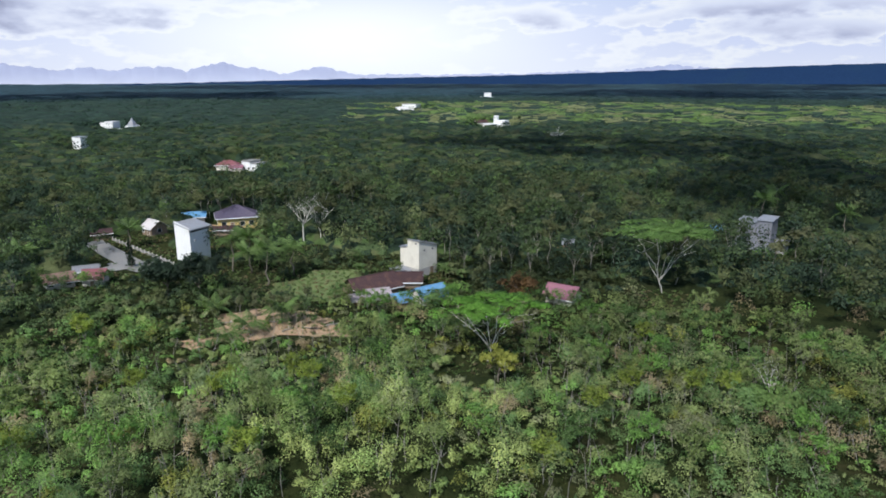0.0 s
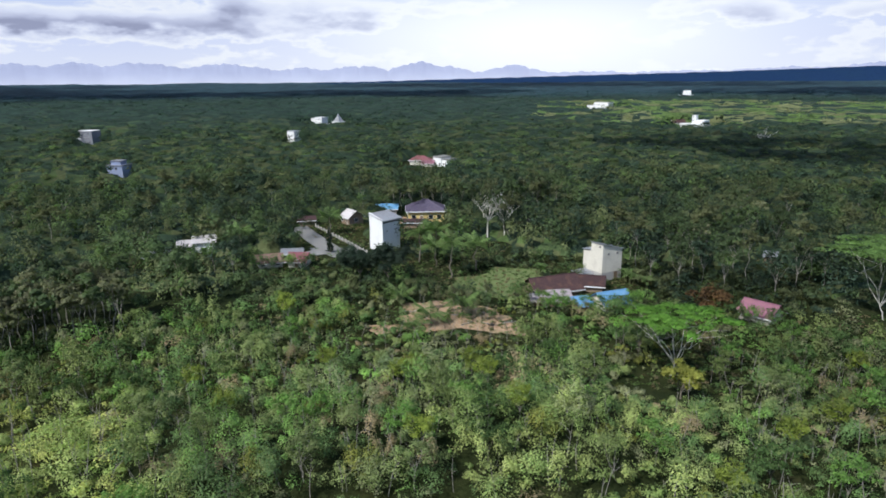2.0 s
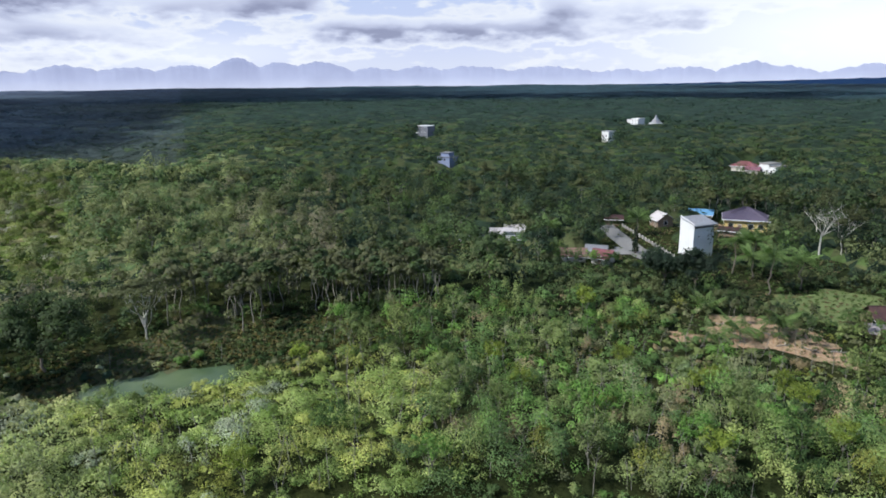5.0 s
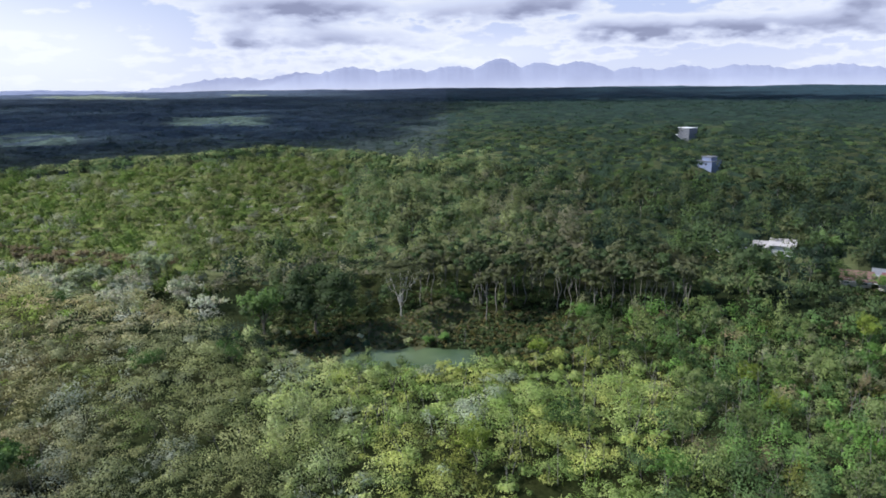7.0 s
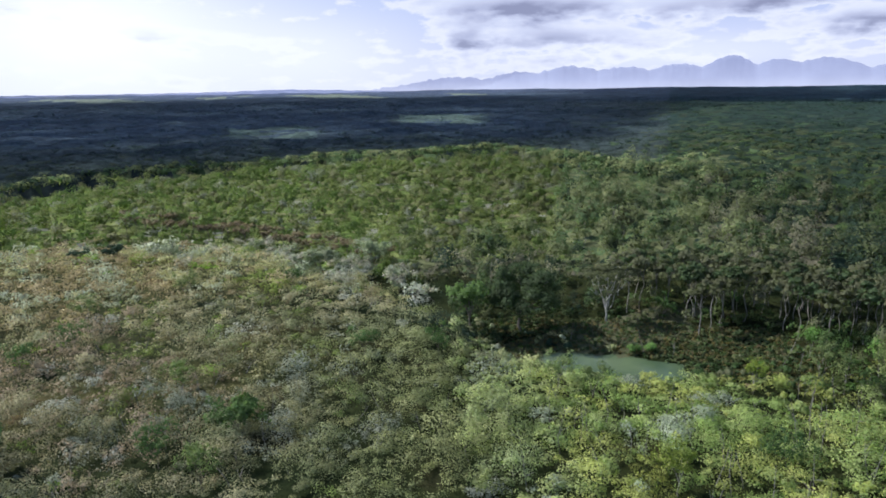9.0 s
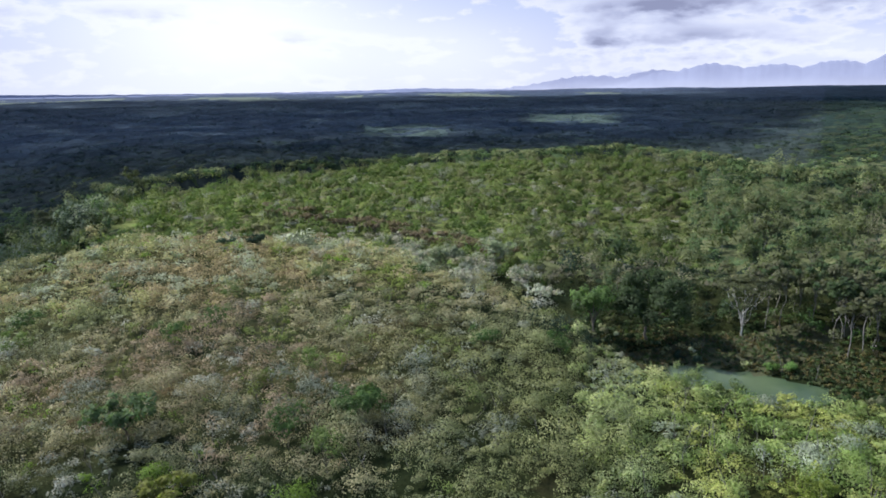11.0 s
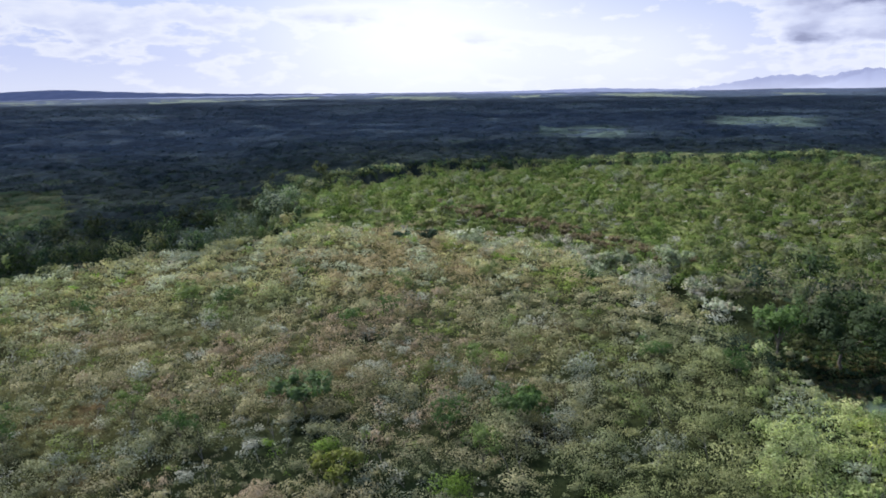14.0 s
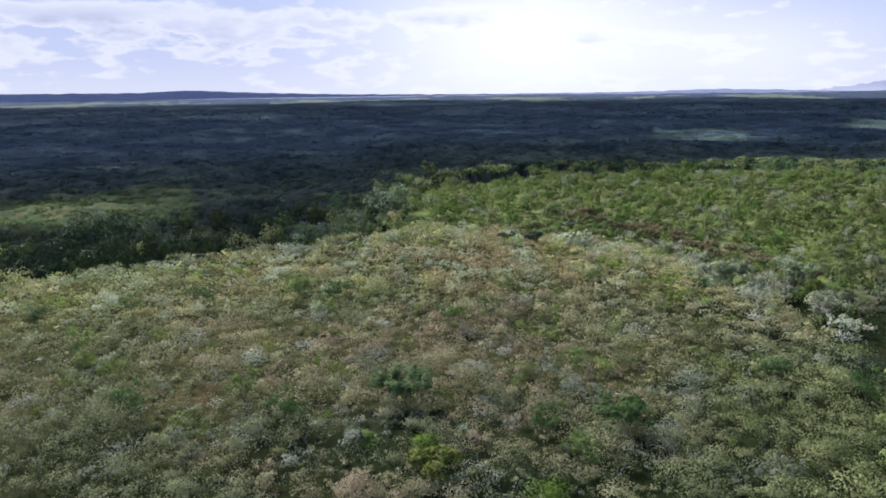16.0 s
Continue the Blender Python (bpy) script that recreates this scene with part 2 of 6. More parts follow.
# pond
WATER, _t, _p = nodes_of("pond_water")
_co = _t.nodes.new("ShaderNodeTexCoord").outputs["Object"]
_w = node(_t, "ShaderNodeTexNoise", Scale=0.12, Detail=4.0)
_f = node(_t, "ShaderNodeTexNoise", Scale=3.0, Detail=3.0)
for _k in (_w, _f):
    _t.links.new(_co, _k.inputs["Vector"])
_t.links.new(ramp(_t, _w.outputs["Fac"], [(0.35, (0.06, 0.098, 0.05)), (0.65, (0.125, 0.17, 0.088))]), _p.inputs["Base Color"])
_p.inputs["Roughness"].default_value = 0.14
_p.inputs["Specular IOR Level"].default_value = 0.45
_bump = node(_t, "ShaderNodeBump", Strength=0.12, Distance=0.05)
_t.links.new(_f.outputs["Fac"], _bump.inputs["Height"])
_t.links.new(_bump.outputs[0], _p.inputs["Normal"])
_u, _v = np.meshgrid(np.linspace(-26, 26, 40), np.linspace(-12, 14, 24), indexing="ij")
_ca, _sa = math.cos(radians(68)), math.sin(radians(68))
pv = np.c_[(POND[0] + _u * _ca - _v * _sa).ravel(), (POND[1] + _u * _sa + _v * _ca).ravel(), np.full(_u.size, -0.62)]
_i, _j = np.meshgrid(np.arange(39), np.arange(23), indexing="ij")
pf = np.stack([_i * 24 + _j, (_i + 1) * 24 + _j, (_i + 1) * 24 + _j + 1, _i * 24 + _j + 1], -1).reshape(-1, 4)
pf = pf[pond_field(pv[pf].mean(1)[:, 0], pv[pf].mean(1)[:, 1]) < 1.22]
tagged(new("water", sheet("water", pv, pf, WATER)), "murky green pond with still water between grassy banks", "pond", kind="structure")

# distant mountains: (bearing, elevation of the top in degrees, half width)
PEAKS = [(36, 0.75, 3.2), (32.5, 0.6, 3), (25.7, 0.95, 1.4), (21.6, 1.25, 1.7), (19.3, 0.9, 1.5), (14.0, 0.93, 1.7), (8, 0.36, 4), (0, 0.36, 5), (-7, 0.55, 4), (-14, 0.98, 3.2), (-20, 0.75, 4), (-28, 0.8, 6),
         (83, 0.7, 2.5), (77.5, 1.05, 2.2), (73.6, 1.45, 2.4), (69.5, 1.3, 2.6), (65.4, 1.45, 2.3), (61.7, 1.98, 1.7), (58.4, 1.6, 2.2), (55.4, 1.66, 2.2), (51, 1.1, 2.8), (47.2, 1.2, 2.2), (43, 1.18, 3), (37, 1.1, 3.2), (27.2, 0.9, 1.8), (31, 0.8, 2.4)]
HAZE_HILL, _t, _p = nodes_of("distant_mountain")
_co = _t.nodes.new("ShaderNodeTexCoord").outputs["Object"]
_w = node(_t, "ShaderNodeTexNoise", Scale=0.006, Detail=8.0)
_t.links.new(_co, _w.inputs["Vector"])
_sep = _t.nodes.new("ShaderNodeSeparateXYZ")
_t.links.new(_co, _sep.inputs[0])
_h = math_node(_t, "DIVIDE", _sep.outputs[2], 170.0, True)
# haze is painted as glow: pale at the foot, bluer at the top
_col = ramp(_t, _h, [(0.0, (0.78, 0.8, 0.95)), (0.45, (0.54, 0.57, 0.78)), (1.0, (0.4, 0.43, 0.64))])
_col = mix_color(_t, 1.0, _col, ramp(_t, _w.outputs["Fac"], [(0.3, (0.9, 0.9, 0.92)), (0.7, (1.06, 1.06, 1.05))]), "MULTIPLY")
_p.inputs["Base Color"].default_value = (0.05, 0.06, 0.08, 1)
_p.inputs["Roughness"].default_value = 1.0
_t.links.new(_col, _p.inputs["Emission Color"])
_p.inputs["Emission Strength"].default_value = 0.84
_az = np.arange(-60, 100, 0.12)
_top = np.zeros_like(_az)
for a, e, w in PEAKS:
    d = np.abs(_az - a) / w
    _top = np.maximum(_top, e * np.exp(-(d ** 1.7) * 0.4))
_top = _top + 0.06 * waves(_az * 40, _az * 7, 60, 9) + 0.045 * waves(_az * 40, _az * 3, 19, 10)
_top = np.maximum(_top, 0.05) - 0.6 * smooth(82, 97, _az)
_hgt = 45 + 4480 * np.tan(np.radians(_top))
_prof = np.array([(4300, 0.0), (4350, 0.35), (4400, 0.62), (4440, 0.85), (4480, 1.0), (4560, 0.6), (4640, 0.0)])
mv = []
for r_, k_ in _prof:
    wob = rng.normal(0, 1, len(_az)) * 1.2 * (0 < k_ < 1)
    mv.append(np.c_[-np.sin(np.radians(_az)) * (r_ + wob * 2), np.cos(np.radians(_az)) * (r_ + wob * 2), 10 + (_hgt - 10) * k_ + wob])
na = len(_az)
_i, _j = np.meshgrid(np.arange(len(_prof) - 1), np.arange(na - 1), indexing="ij")
mf = np.stack([_i * na + _j, (_i + 1) * na + _j, (_i + 1) * na + _j + 1, _i * na + _j + 1], -1).reshape(-1, 4)
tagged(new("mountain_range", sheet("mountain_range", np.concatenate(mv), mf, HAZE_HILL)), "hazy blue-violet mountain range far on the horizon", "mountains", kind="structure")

# low far hills on the plain, distance haze painted as their blue base colour
FAR_HILL, _t, _p = nodes_of("far_hill")
_w = node(_t, "ShaderNodeTexNoise", Scale=0.02, Detail=8.0)
_t.links.new(_t.nodes.new("ShaderNodeTexCoord").outputs["Object"], _w.inputs["Vector"])
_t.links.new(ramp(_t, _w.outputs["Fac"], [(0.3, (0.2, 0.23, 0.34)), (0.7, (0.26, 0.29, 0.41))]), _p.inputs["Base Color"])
_p.inputs["Specular IOR Level"].default_value = 0.0
_p.inputs["Roughness"].default_value = 1.0


# navy base colour carries the haze over the dark upland
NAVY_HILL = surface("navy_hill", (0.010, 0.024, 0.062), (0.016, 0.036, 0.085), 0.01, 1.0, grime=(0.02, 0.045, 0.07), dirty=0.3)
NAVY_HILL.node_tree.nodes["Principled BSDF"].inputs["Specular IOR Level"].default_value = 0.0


def far_hills(name, label, az, top, material=FAR_HILL):
    """A low swell at the edge of the plain, by the height of its top in degrees."""
    hgt = 45 + 4000 * np.tan(np.radians(top)) + waves(az * 30, az, 30, 12) * 1.5
    v = []
    for r_, k_ in [(3500, -0.3), (3700, 0.35), (3850, 0.75), (4000, 1.0), (4200, 0.9), (4280, 0.0)]:
        v.append(np.c_[-np.sin(np.radians(az)) * r_, np.cos(np.radians(az)) * r_, 12 + (hgt - 12) * k_])
    n = len(az)
    i, j = np.meshgrid(np.arange(5), np.arange(n - 1), indexing="ij")
    f = np.stack([i * n + j, (i + 1) * n + j, (i + 1) * n + j + 1, i * n + j + 1], -1).reshape(-1, 4)
    tagged(new(name, sheet(name, np.concatenate(v), f, material)), label, "hills", kind="structure")


_az = np.arange(84, 156, 0.15)
_top = np.interp(_az, [84, 88, 93, 97, 101, 106, 113, 118, 126, 133, 138, 142, 150, 156], [-0.44, -0.38, -0.22, -0.13, -0.24, -0.3, -0.32, -0.3, -0.2, 0.02, 0.26, 0.1, 0.12, 0.1])
far_hills("far_hills", "low hills at the edge of the plain, coloured in haze blue", _az, _top)
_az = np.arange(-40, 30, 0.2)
far_hills("far_upland", "forested upland rising along the horizon, coloured in haze navy", _az, np.interp(_az, [-40, -28, -25, -18, -14, -6, 0.5, 8, 16, 30], [1.05, 0.96, 0.9, 0.7, 0.6, 0.37, 0.2, 0.05, -0.12, -0.4]), NAVY_HILL)

# sky backdrop with broken cloud
CLOUD_SKY, _t, _p = nodes_of("cloudy_sky")
_t.nodes.remove(_p)
_uv = _t.nodes.new("ShaderNodeUVMap").outputs[0]
_sep = _t.nodes.new("ShaderNodeSeparateXYZ")
_t.links.new(_uv, _sep.inputs[0])
AZ_, EL_ = _sep.outputs[0], _sep.outputs[1]


def blob(az, el, w, h):
    a = math_node(_t, "DIVIDE", math_node(_t, "SUBTRACT", AZ_, az), w)
    b = math_node(_t, "DIVIDE", math_node(_t, "SUBTRACT", EL_, el), h)
    d = math_node(_t, "ADD", math_node(_t, "MULTIPLY", a, a), math_node(_t, "MULTIPLY", b, b))
    return math_node(_t, "POWER", 2.718, math_node(_t, "MULTIPLY", d, -1.0))


def sky_noise(su, sv, scale, detail, shift):
    mp = _t.nodes.new("ShaderNodeMapping")
    mp.inputs["Scale"].default_value, mp.inputs["Location"].default_value = (su, sv, 1), (shift, shift * 0.37, 0)
    _t.links.new(_uv, mp.inputs[0])
    n = node(_t, "ShaderNodeTexNoise", Scale=scale, Detail=detail, Roughness=0.52)
    _t.links.new(mp.outputs[0], n.inputs["Vector"])
    return n.outputs["Fac"]


def add_all(*v):
    out = v[0]
    for k in v[1:]:
        out = math_node(_t, "ADD", out, k)
    return out


big = sky_noise(0.09, 0.3, 1.0, 6.0, 3.1)
tuft = sky_noise(0.3, 0.8, 1.0, 8.0, 8.7)
warp = sky_noise(0.16, 0.4, 1.0, 6.0, 5.3)
glare = add_all(math_node(_t, "MULTIPLY", blob(111, 4, 13.5, 6.0), 1.15), math_node(_t, "MULTIPLY", blob(93, 2.5, 8, 3.0), 0.5), math_node(_t, "MULTIPLY", blob(12, 3.0, 18, 4.5), 1.1), math_node(_t, "MULTIPLY", blob(66, 2.4, 12, 1.4), 0.5))
# the banks bend with the wind: their places are read along uneven lines
AZ_ = math_node(_t, "ADD", AZ_, math_node(_t, "MULTIPLY", math_node(_t, "SUBTRACT", warp, 0.5), 12.0))
EL_FLAT = EL_
EL_ = math_node(_t, "ADD", EL_, math_node(_t, "MULTIPLY", math_node(_t, "SUBTRACT", tuft, 0.5), 2.6))
BANKS = [  # bearing, elevation, half width, half height, how thick
    (52.2, 3.9, 4.0, 1.1, 0.8), (44.4, 3.9, 7.6, 0.62, 0.8), (36.1, 5.2, 2.9, 1.14, 0.8), (-2.7, 4.6, 3.3, 0.86, 0.55), (77.3, 5.7, 6.4, 1.1, 1.15), (74.2, 3.4, 6.7, 1.0, 0.85), (82.5, 3.8, 2.0, 0.9, 0.7),
    (65.0, 5.6, 5.0, 0.8, 0.6), (58.8, 5.8, 3.4, 0.8, 0.8), (36.0, 3.4, 5.5, 0.8, 0.5), (27.5, 5.0, 5.2, 1.0, 0.6), (101.0, 3.4, 6.5, 0.7, 0.38), (116.5, 5.6, 5.3, 0.95, 0.45), (108.0, 4.2, 6.0, 0.6, 0.42),
    (135.8, 4.8, 6.2, 1.6, 0.45), (145.0, 5.4, 5.0, 0.9, 0.5), (-12.1, 4.3, 5.7, 0.52, 0.4), (-18.0, 4.9, 4.3, 0.76, 0.55), (-24.1, 3.2, 5.7, 0.8, 0.6), (-25.6, 4.9, 5.2, 0.6, 0.6)]
dark_cloud = add_all(*[math_node(_t, "MULTIPLY", blob(*c_[:4]), c_[4]) for c_ in BANKS])
cover = add_all(dark_cloud, math_node(_t, "MULTIPLY", math_node(_t, "SUBTRACT", tuft, 0.5), 1.35), math_node(_t, "MULTIPLY", math_node(_t, "SUBTRACT", big, 0.5), 0.9), math_node(_t, "MULTIPLY", glare, -0.1))
clear = ramp(_t, math_node(_t, "DIVIDE", EL_FLAT, 9.0, True), [(0.0, (0.9, 0.92, 1.02)), (0.3, (0.74, 0.79, 1.0)), (1.0, (0.6, 0.71, 0.98))])
cloud = ramp(_t, cover, [(0.4, (0.82, 0.84, 0.97)), (0.75, (0.6, 0.63, 0.8)), (1.15, (0.37, 0.39, 0.54))])
mask = math_node(_t, "MULTIPLY", ramp(_t, cover, [(0.22, (0, 0, 0)), (0.62, (1, 1, 1))]), math_node(_t, "SUBTRACT", 1.0, math_node(_t, "MULTIPLY", glare, 0.6, True)))
white_edge = ramp(_t, cover, [(-0.35, (0, 0, 0)), (0.14, (0.85, 0.85, 0.85)), (0.5, (0.2, 0.2, 0.2))])
col = mix_color(_t, white_edge, clear, (1.04, 1.04, 1.05))
col = mix_color(_t, math_node(_t, "MULTIPLY", glare, 0.9, True), col, (1.25, 1.25, 1.27))
col = mix_color(_t, mask, col, cloud)
_em = _t.nodes.new("ShaderNodeEmission")
_t.links.new(col, _em.inputs["Color"])
_em.inputs["Strength"].default_value = 0.9
_t.links.new(_em.outputs[0], _t.nodes["Material Output"].inputs["Surface"])
_az, _el = np.meshgrid(np.arange(-180, 180.1, 2.0), np.array([-1.5, 2.0, 6.0, 10.0, 14.0]), indexing="ij")
sv = np.c_[(-np.sin(np.radians(_az)) * 4750).ravel(), (np.cos(np.radians(_az)) * 4750).ravel(), (45 + 4750 * np.tan(np.radians(_el))).ravel()]
_i, _j = np.meshgrid(np.arange(180), np.arange(4), indexing="ij")
sf = np.stack([_i * 5 + _j, (_i + 1) * 5 + _j, (_i + 1) * 5 + _j + 1, _i * 5 + _j + 1], -1).reshape(-1, 4)
me = sheet("backdrop", sv, sf, CLOUD_SKY)
_lay = me.uv_layers.new(name="UVMap")
_lay.data.foreach_set("uv", np.c_[_az.ravel(), _el.ravel()][sf.ravel()].astype(np.float32).ravel())
tagged(new("backdrop", me), "bright cloudy sky with grey cloud banks", "sky", kind="structure")

# ---- builders ----
def part(name, bm, material, parent, label=""):
    me = bpy.data.meshes.new(name)
    bm.normal_update()
    bm.to_mesh(me)
    bm.free()
    me.materials.append(material)
    ob = new(name, me)
    ob.parent = parent
    return tagged(ob, label)


def thing(name, label, category, m, group="", kind=""):
    ob = new(name)
    ob.empty_display_size = 0.5
    ob.matrix_world = m
    return tagged(ob, label, category, group, kind)


def box(bm, x0, x1, y0, y1, z0, z1, lift=0.0):
    """A block; its top rises by lift towards +y."""
    v = [bm.verts.new(p) for p in ((x0, y0, z0), (x1, y0, z0), (x1, y1, z0), (x0, y1, z0), (x0, y0, z1), (x1, y0, z1), (x1, y1, z1 + lift), (x0, y1, z1 + lift))]
    for f in ((3, 2, 1, 0), (4, 5, 6, 7), (0, 1, 5, 4), (1, 2, 6, 5), (2, 3, 7, 6), (3, 0, 4, 7)):
        bm.faces.new([v[i] for i in f])
    return bm


def block(*a, **k):
    return box(bmesh.new(), *a, **k)


def slope_sheet(a, b, c, d, thick=0.06, rib=0.35):
    """A ribbed sheet over the corners a, b (eave) and d, c (ridge)."""
    a, b, c, d = map(Vector, (a, b, c, d))
    up = (b - a).cross(d - a).normalized()
    if up.z < 0:
        up = -up
    n = max(2, int((b - a).length / rib))
    bm = bmesh.new()
    rows = []
    for k in range(2 * n + 1):
        s = k / (2 * n)
        lift = up * (thick if k % 2 else 0.0)
        lo, hi = a.lerp(b, s) + lift, d.lerp(c, s) + lift
        rows.append([bm.verts.new(p) for p in (lo, hi, hi - up * 0.04 - lift * 0.6, lo - up * 0.04 - lift * 0.6)])
    for p, q in zip(rows, rows[1:]):
        for i in range(4):
            bm.faces.new((p[i], q[i], q[(i + 1) % 4], p[(i + 1) % 4]))
    bm.faces.new(rows[0])
    bm.faces.new(rows[-1][::-1])
    bmesh.ops.recalc_face_normals(bm, faces=bm.faces)
    return bm


def opening(parent, name, x, y, z, w, h, face, frame_mat, glass=True, label=""):
    """A window or door with its frame, set 3 cm proud of a wall; face: 'x' or 'y', with the sign of the way out."""
    s = 1 if face[0] == "+" else -1

    def slab(u0, u1, v0, v1, d0, d1):
        if face[1] == "y":
            return block(x + u0, x + u1, min(y + s * d0, y + s * d1), max(y + s * d0, y + s * d1), z + v0, z + v1)
        return block(min(x + s * d0, x + s * d1), max(x + s * d0, x + s * d1), y + u0, y + u1, z + v0, z + v1)

    ob = part(name, slab(-w / 2, w / 2, 0, h, 0.004, 0.03), DARK_GLASS if glass else WOOD, parent, label)
    for u0, u1, v0, v1 in ((-w / 2 - 0.07, -w / 2, -0.07, h + 0.07), (w / 2, w / 2 + 0.07, -0.07, h + 0.07), (-w / 2, w / 2, h, h + 0.07), (-w / 2, w / 2, -0.07, 0)):
        part("frame", slab(u0, u1, v0, v1, 0.003, 0.07), frame_mat, ob)
    return ob


def gable_house(name, label, m, w, d, h, rise, wall, roof, eave=0.6, openings=(), trim=WHITE_WALL, porch=None):
    """Ridge along x. w along x, d along y."""
    t = thing(name, label, "house", m)
    bm = bmesh.new()
    pts = [(-d / 2, -1.2), (d / 2, -1.2), (d / 2, h), (0, h + rise), (-d / 2, h)]
    ends = [[bm.verts.new((sx * w / 2, y, z)) for y, z in pts] for sx in (-1, 1)]
    bm.faces.new(ends[0][::-1])
    bm.faces.new(ends[1])
    for i in range(5):
        bm.faces.new((ends[0][i], ends[0][(i + 1) % 5], ends[1][(i + 1) % 5], ends[1][i]))
    bmesh.ops.recalc_face_normals(bm, faces=bm.faces)
    part("wall", bm, wall, t)
    k = rise / (d / 2)
    e = d / 2 + eave
    for s in (-1, 1):
        part("roof", slope_sheet((-w / 2 - eave, s * e, h - eave * k + 0.05), (w / 2 + eave, s * e, h - eave * k + 0.05), (w / 2 + eave, s * 0.02, h + rise + 0.05), (-w / 2 - eave, s * 0.02, h + rise + 0.05)), roof, t)
        part("fascia", block(-w / 2 - eave, w / 2 + eave, min(s * e, s * (e + 0.05)), max(s * e, s * (e + 0.05)), h - eave * k - 0.16, h - eave * k + 0.06), trim, t)
    part("ridge_cap", block(-w / 2 - eave - 0.05, w / 2 + eave + 0.05, -0.16, 0.16, h + rise + 0.06, h + rise + 0.15), roof, t)
    for kind, x, z, ww, hh, face in openings:
        y = {"-y": -d / 2, "+y": d / 2}.get(face, x)
        xx = {"-x": -w / 2, "+x": w / 2}.get(face, x)
        opening(t, kind, xx, y, z, ww, hh, face, trim, kind == "window")
    return t

# ---- the village ----
def spot(x, y, rz, sink=0.0):
    return pose(x, y, ground_at(x, y) - sink, 0, 0, rz)


def from_corner(x, y, rz, w, d):
    """The middle of a w by d plan whose near corner stands at x, y."""
    a = radians(rz)
    return x + math.cos(a) * w / 2 - math.sin(a) * d / 2, y + math.sin(a) * w / 2 + math.cos(a) * d / 2


def prism(plan, z0, tops):
    """Walls over a plan of corners, each with its own top height."""
    bm = bmesh.new()
    lo = [bm.verts.new((x, y, z0)) for x, y in plan]
    hi = [bm.verts.new((x, y, z)) for (x, y), z in zip(plan, tops)]
    n = len(plan)
    for i in range(n):
        bm.faces.new((lo[i], lo[(i + 1) % n], hi[(i + 1) % n], hi[i]))
    bm.faces.new(lo[::-1])
    bm.faces.new(hi)
    bmesh.ops.recalc_face_normals(bm, faces=bm.faces)
    return bm


def vent_row(parent, xs, y, z, face, r=0.16):
    """Small square entry holes of a bird house."""
    for x in xs:
        opening(parent, "vent", x if face[1] == "y" else y, y if face[1] == "y" else x, z, r * 2, r * 1.6, face, CEMENT)


# white tower at the concrete lane
w_, d_, h_, l_ = 6.4, 5.0, 8.2, 1.4
tower = thing("bird_house_tower", "tall white windowless concrete bird-house tower with zinc roof", "tower", spot(*from_corner(-74.2, 159.2, 68, w_, d_), 68))
part("wall", prism([(-w_ / 2, -d_ / 2), (w_ / 2, -d_ / 2), (w_ / 2, d_ / 2), (-w_ / 2, d_ / 2)], -1.5, (h_, h_, h_ + l_, h_ + l_)), WHITE_WALL, tower)
part("roof", slope_sheet((-w_ / 2 - 0.3, -d_ / 2 - 0.6, h_ + 0.22), (w_ / 2 + 0.6, -d_ / 2 - 0.6, h_ + 0.22), (w_ / 2 + 0.6, d_ / 2 + 0.2, h_ + l_ + 0.2), (-w_ / 2 - 0.3, d_ / 2 + 0.2, h_ + l_ + 0.2)), ZINC, tower, "weathered grey zinc sheets")
part("parapet", prism([(-w_ / 2 - 0.06, -d_ / 2), (-w_ / 2 + 0.14, -d_ / 2), (-w_ / 2 + 0.14, d_ / 2), (-w_ / 2 - 0.06, d_ / 2)], h_ - 0.4, (h_ + 0.5, h_ + 0.5, h_ + l_ + 0.6, h_ + l_ + 0.6)), WHITE_WALL, tower)
part("fascia", block(-w_ / 2 - 0.3, w_ / 2 + 0.6, -d_ / 2 - 0.66, -d_ / 2 - 0.6, h_ - 0.05, h_ + 0.3), ZINC, tower)
part("gable_gap", block(-w_ / 2 + 0.3, w_ / 2 - 0.2, -d_ / 2 - 0.03, -d_ / 2 - 0.003, h_ - 0.55, h_ - 0.1), DARK_GLASS, tower, "dark open strip under the eave")
vent_row(tower, (-1.6, 1.4), -d_ / 2, 5.4, "-y", 0.12)

# cream tower among the sheds
w_, d_ = 6.0, 6.2
tower = thing("bird_house_tower", "cream bird-house tower with bare cement base and stepped roof", "tower", spot(*from_corner(-16.4, 151.2, 51, w_, d_), 51))
part("plinth", block(-w_ / 2 - 0.03, w_ / 2 + 0.03, -d_ / 2 - 0.03, d_ / 2 + 0.03, -1.5, 1.9), CEMENT, tower, "bare grey cement base")
part("wall", prism([(-w_ / 2, -d_ / 2), (w_ / 2, -d_ / 2), (w_ / 2, 0.6), (-w_ / 2, 0.6)], 1.9, (8.5, 6.9, 6.9, 8.5)), CREAM_WALL, tower)
part("wall", prism([(-w_ / 2, 0.6), (w_ / 2, 0.6), (w_ / 2, d_ / 2), (-w_ / 2, d_ / 2)], 1.9, (6.7, 6.7, 6.4, 6.4)), CREAM_WALL, tower)
part("roof", slope_sheet((-w_ / 2 - 0.3, -d_ / 2 - 0.3, 8.66), (-w_ / 2 - 0.3, 0.8, 8.66), (w_ / 2 + 0.3, 0.8, 6.98), (w_ / 2 + 0.3, -d_ / 2 - 0.3, 6.98)), ZINC, tower)
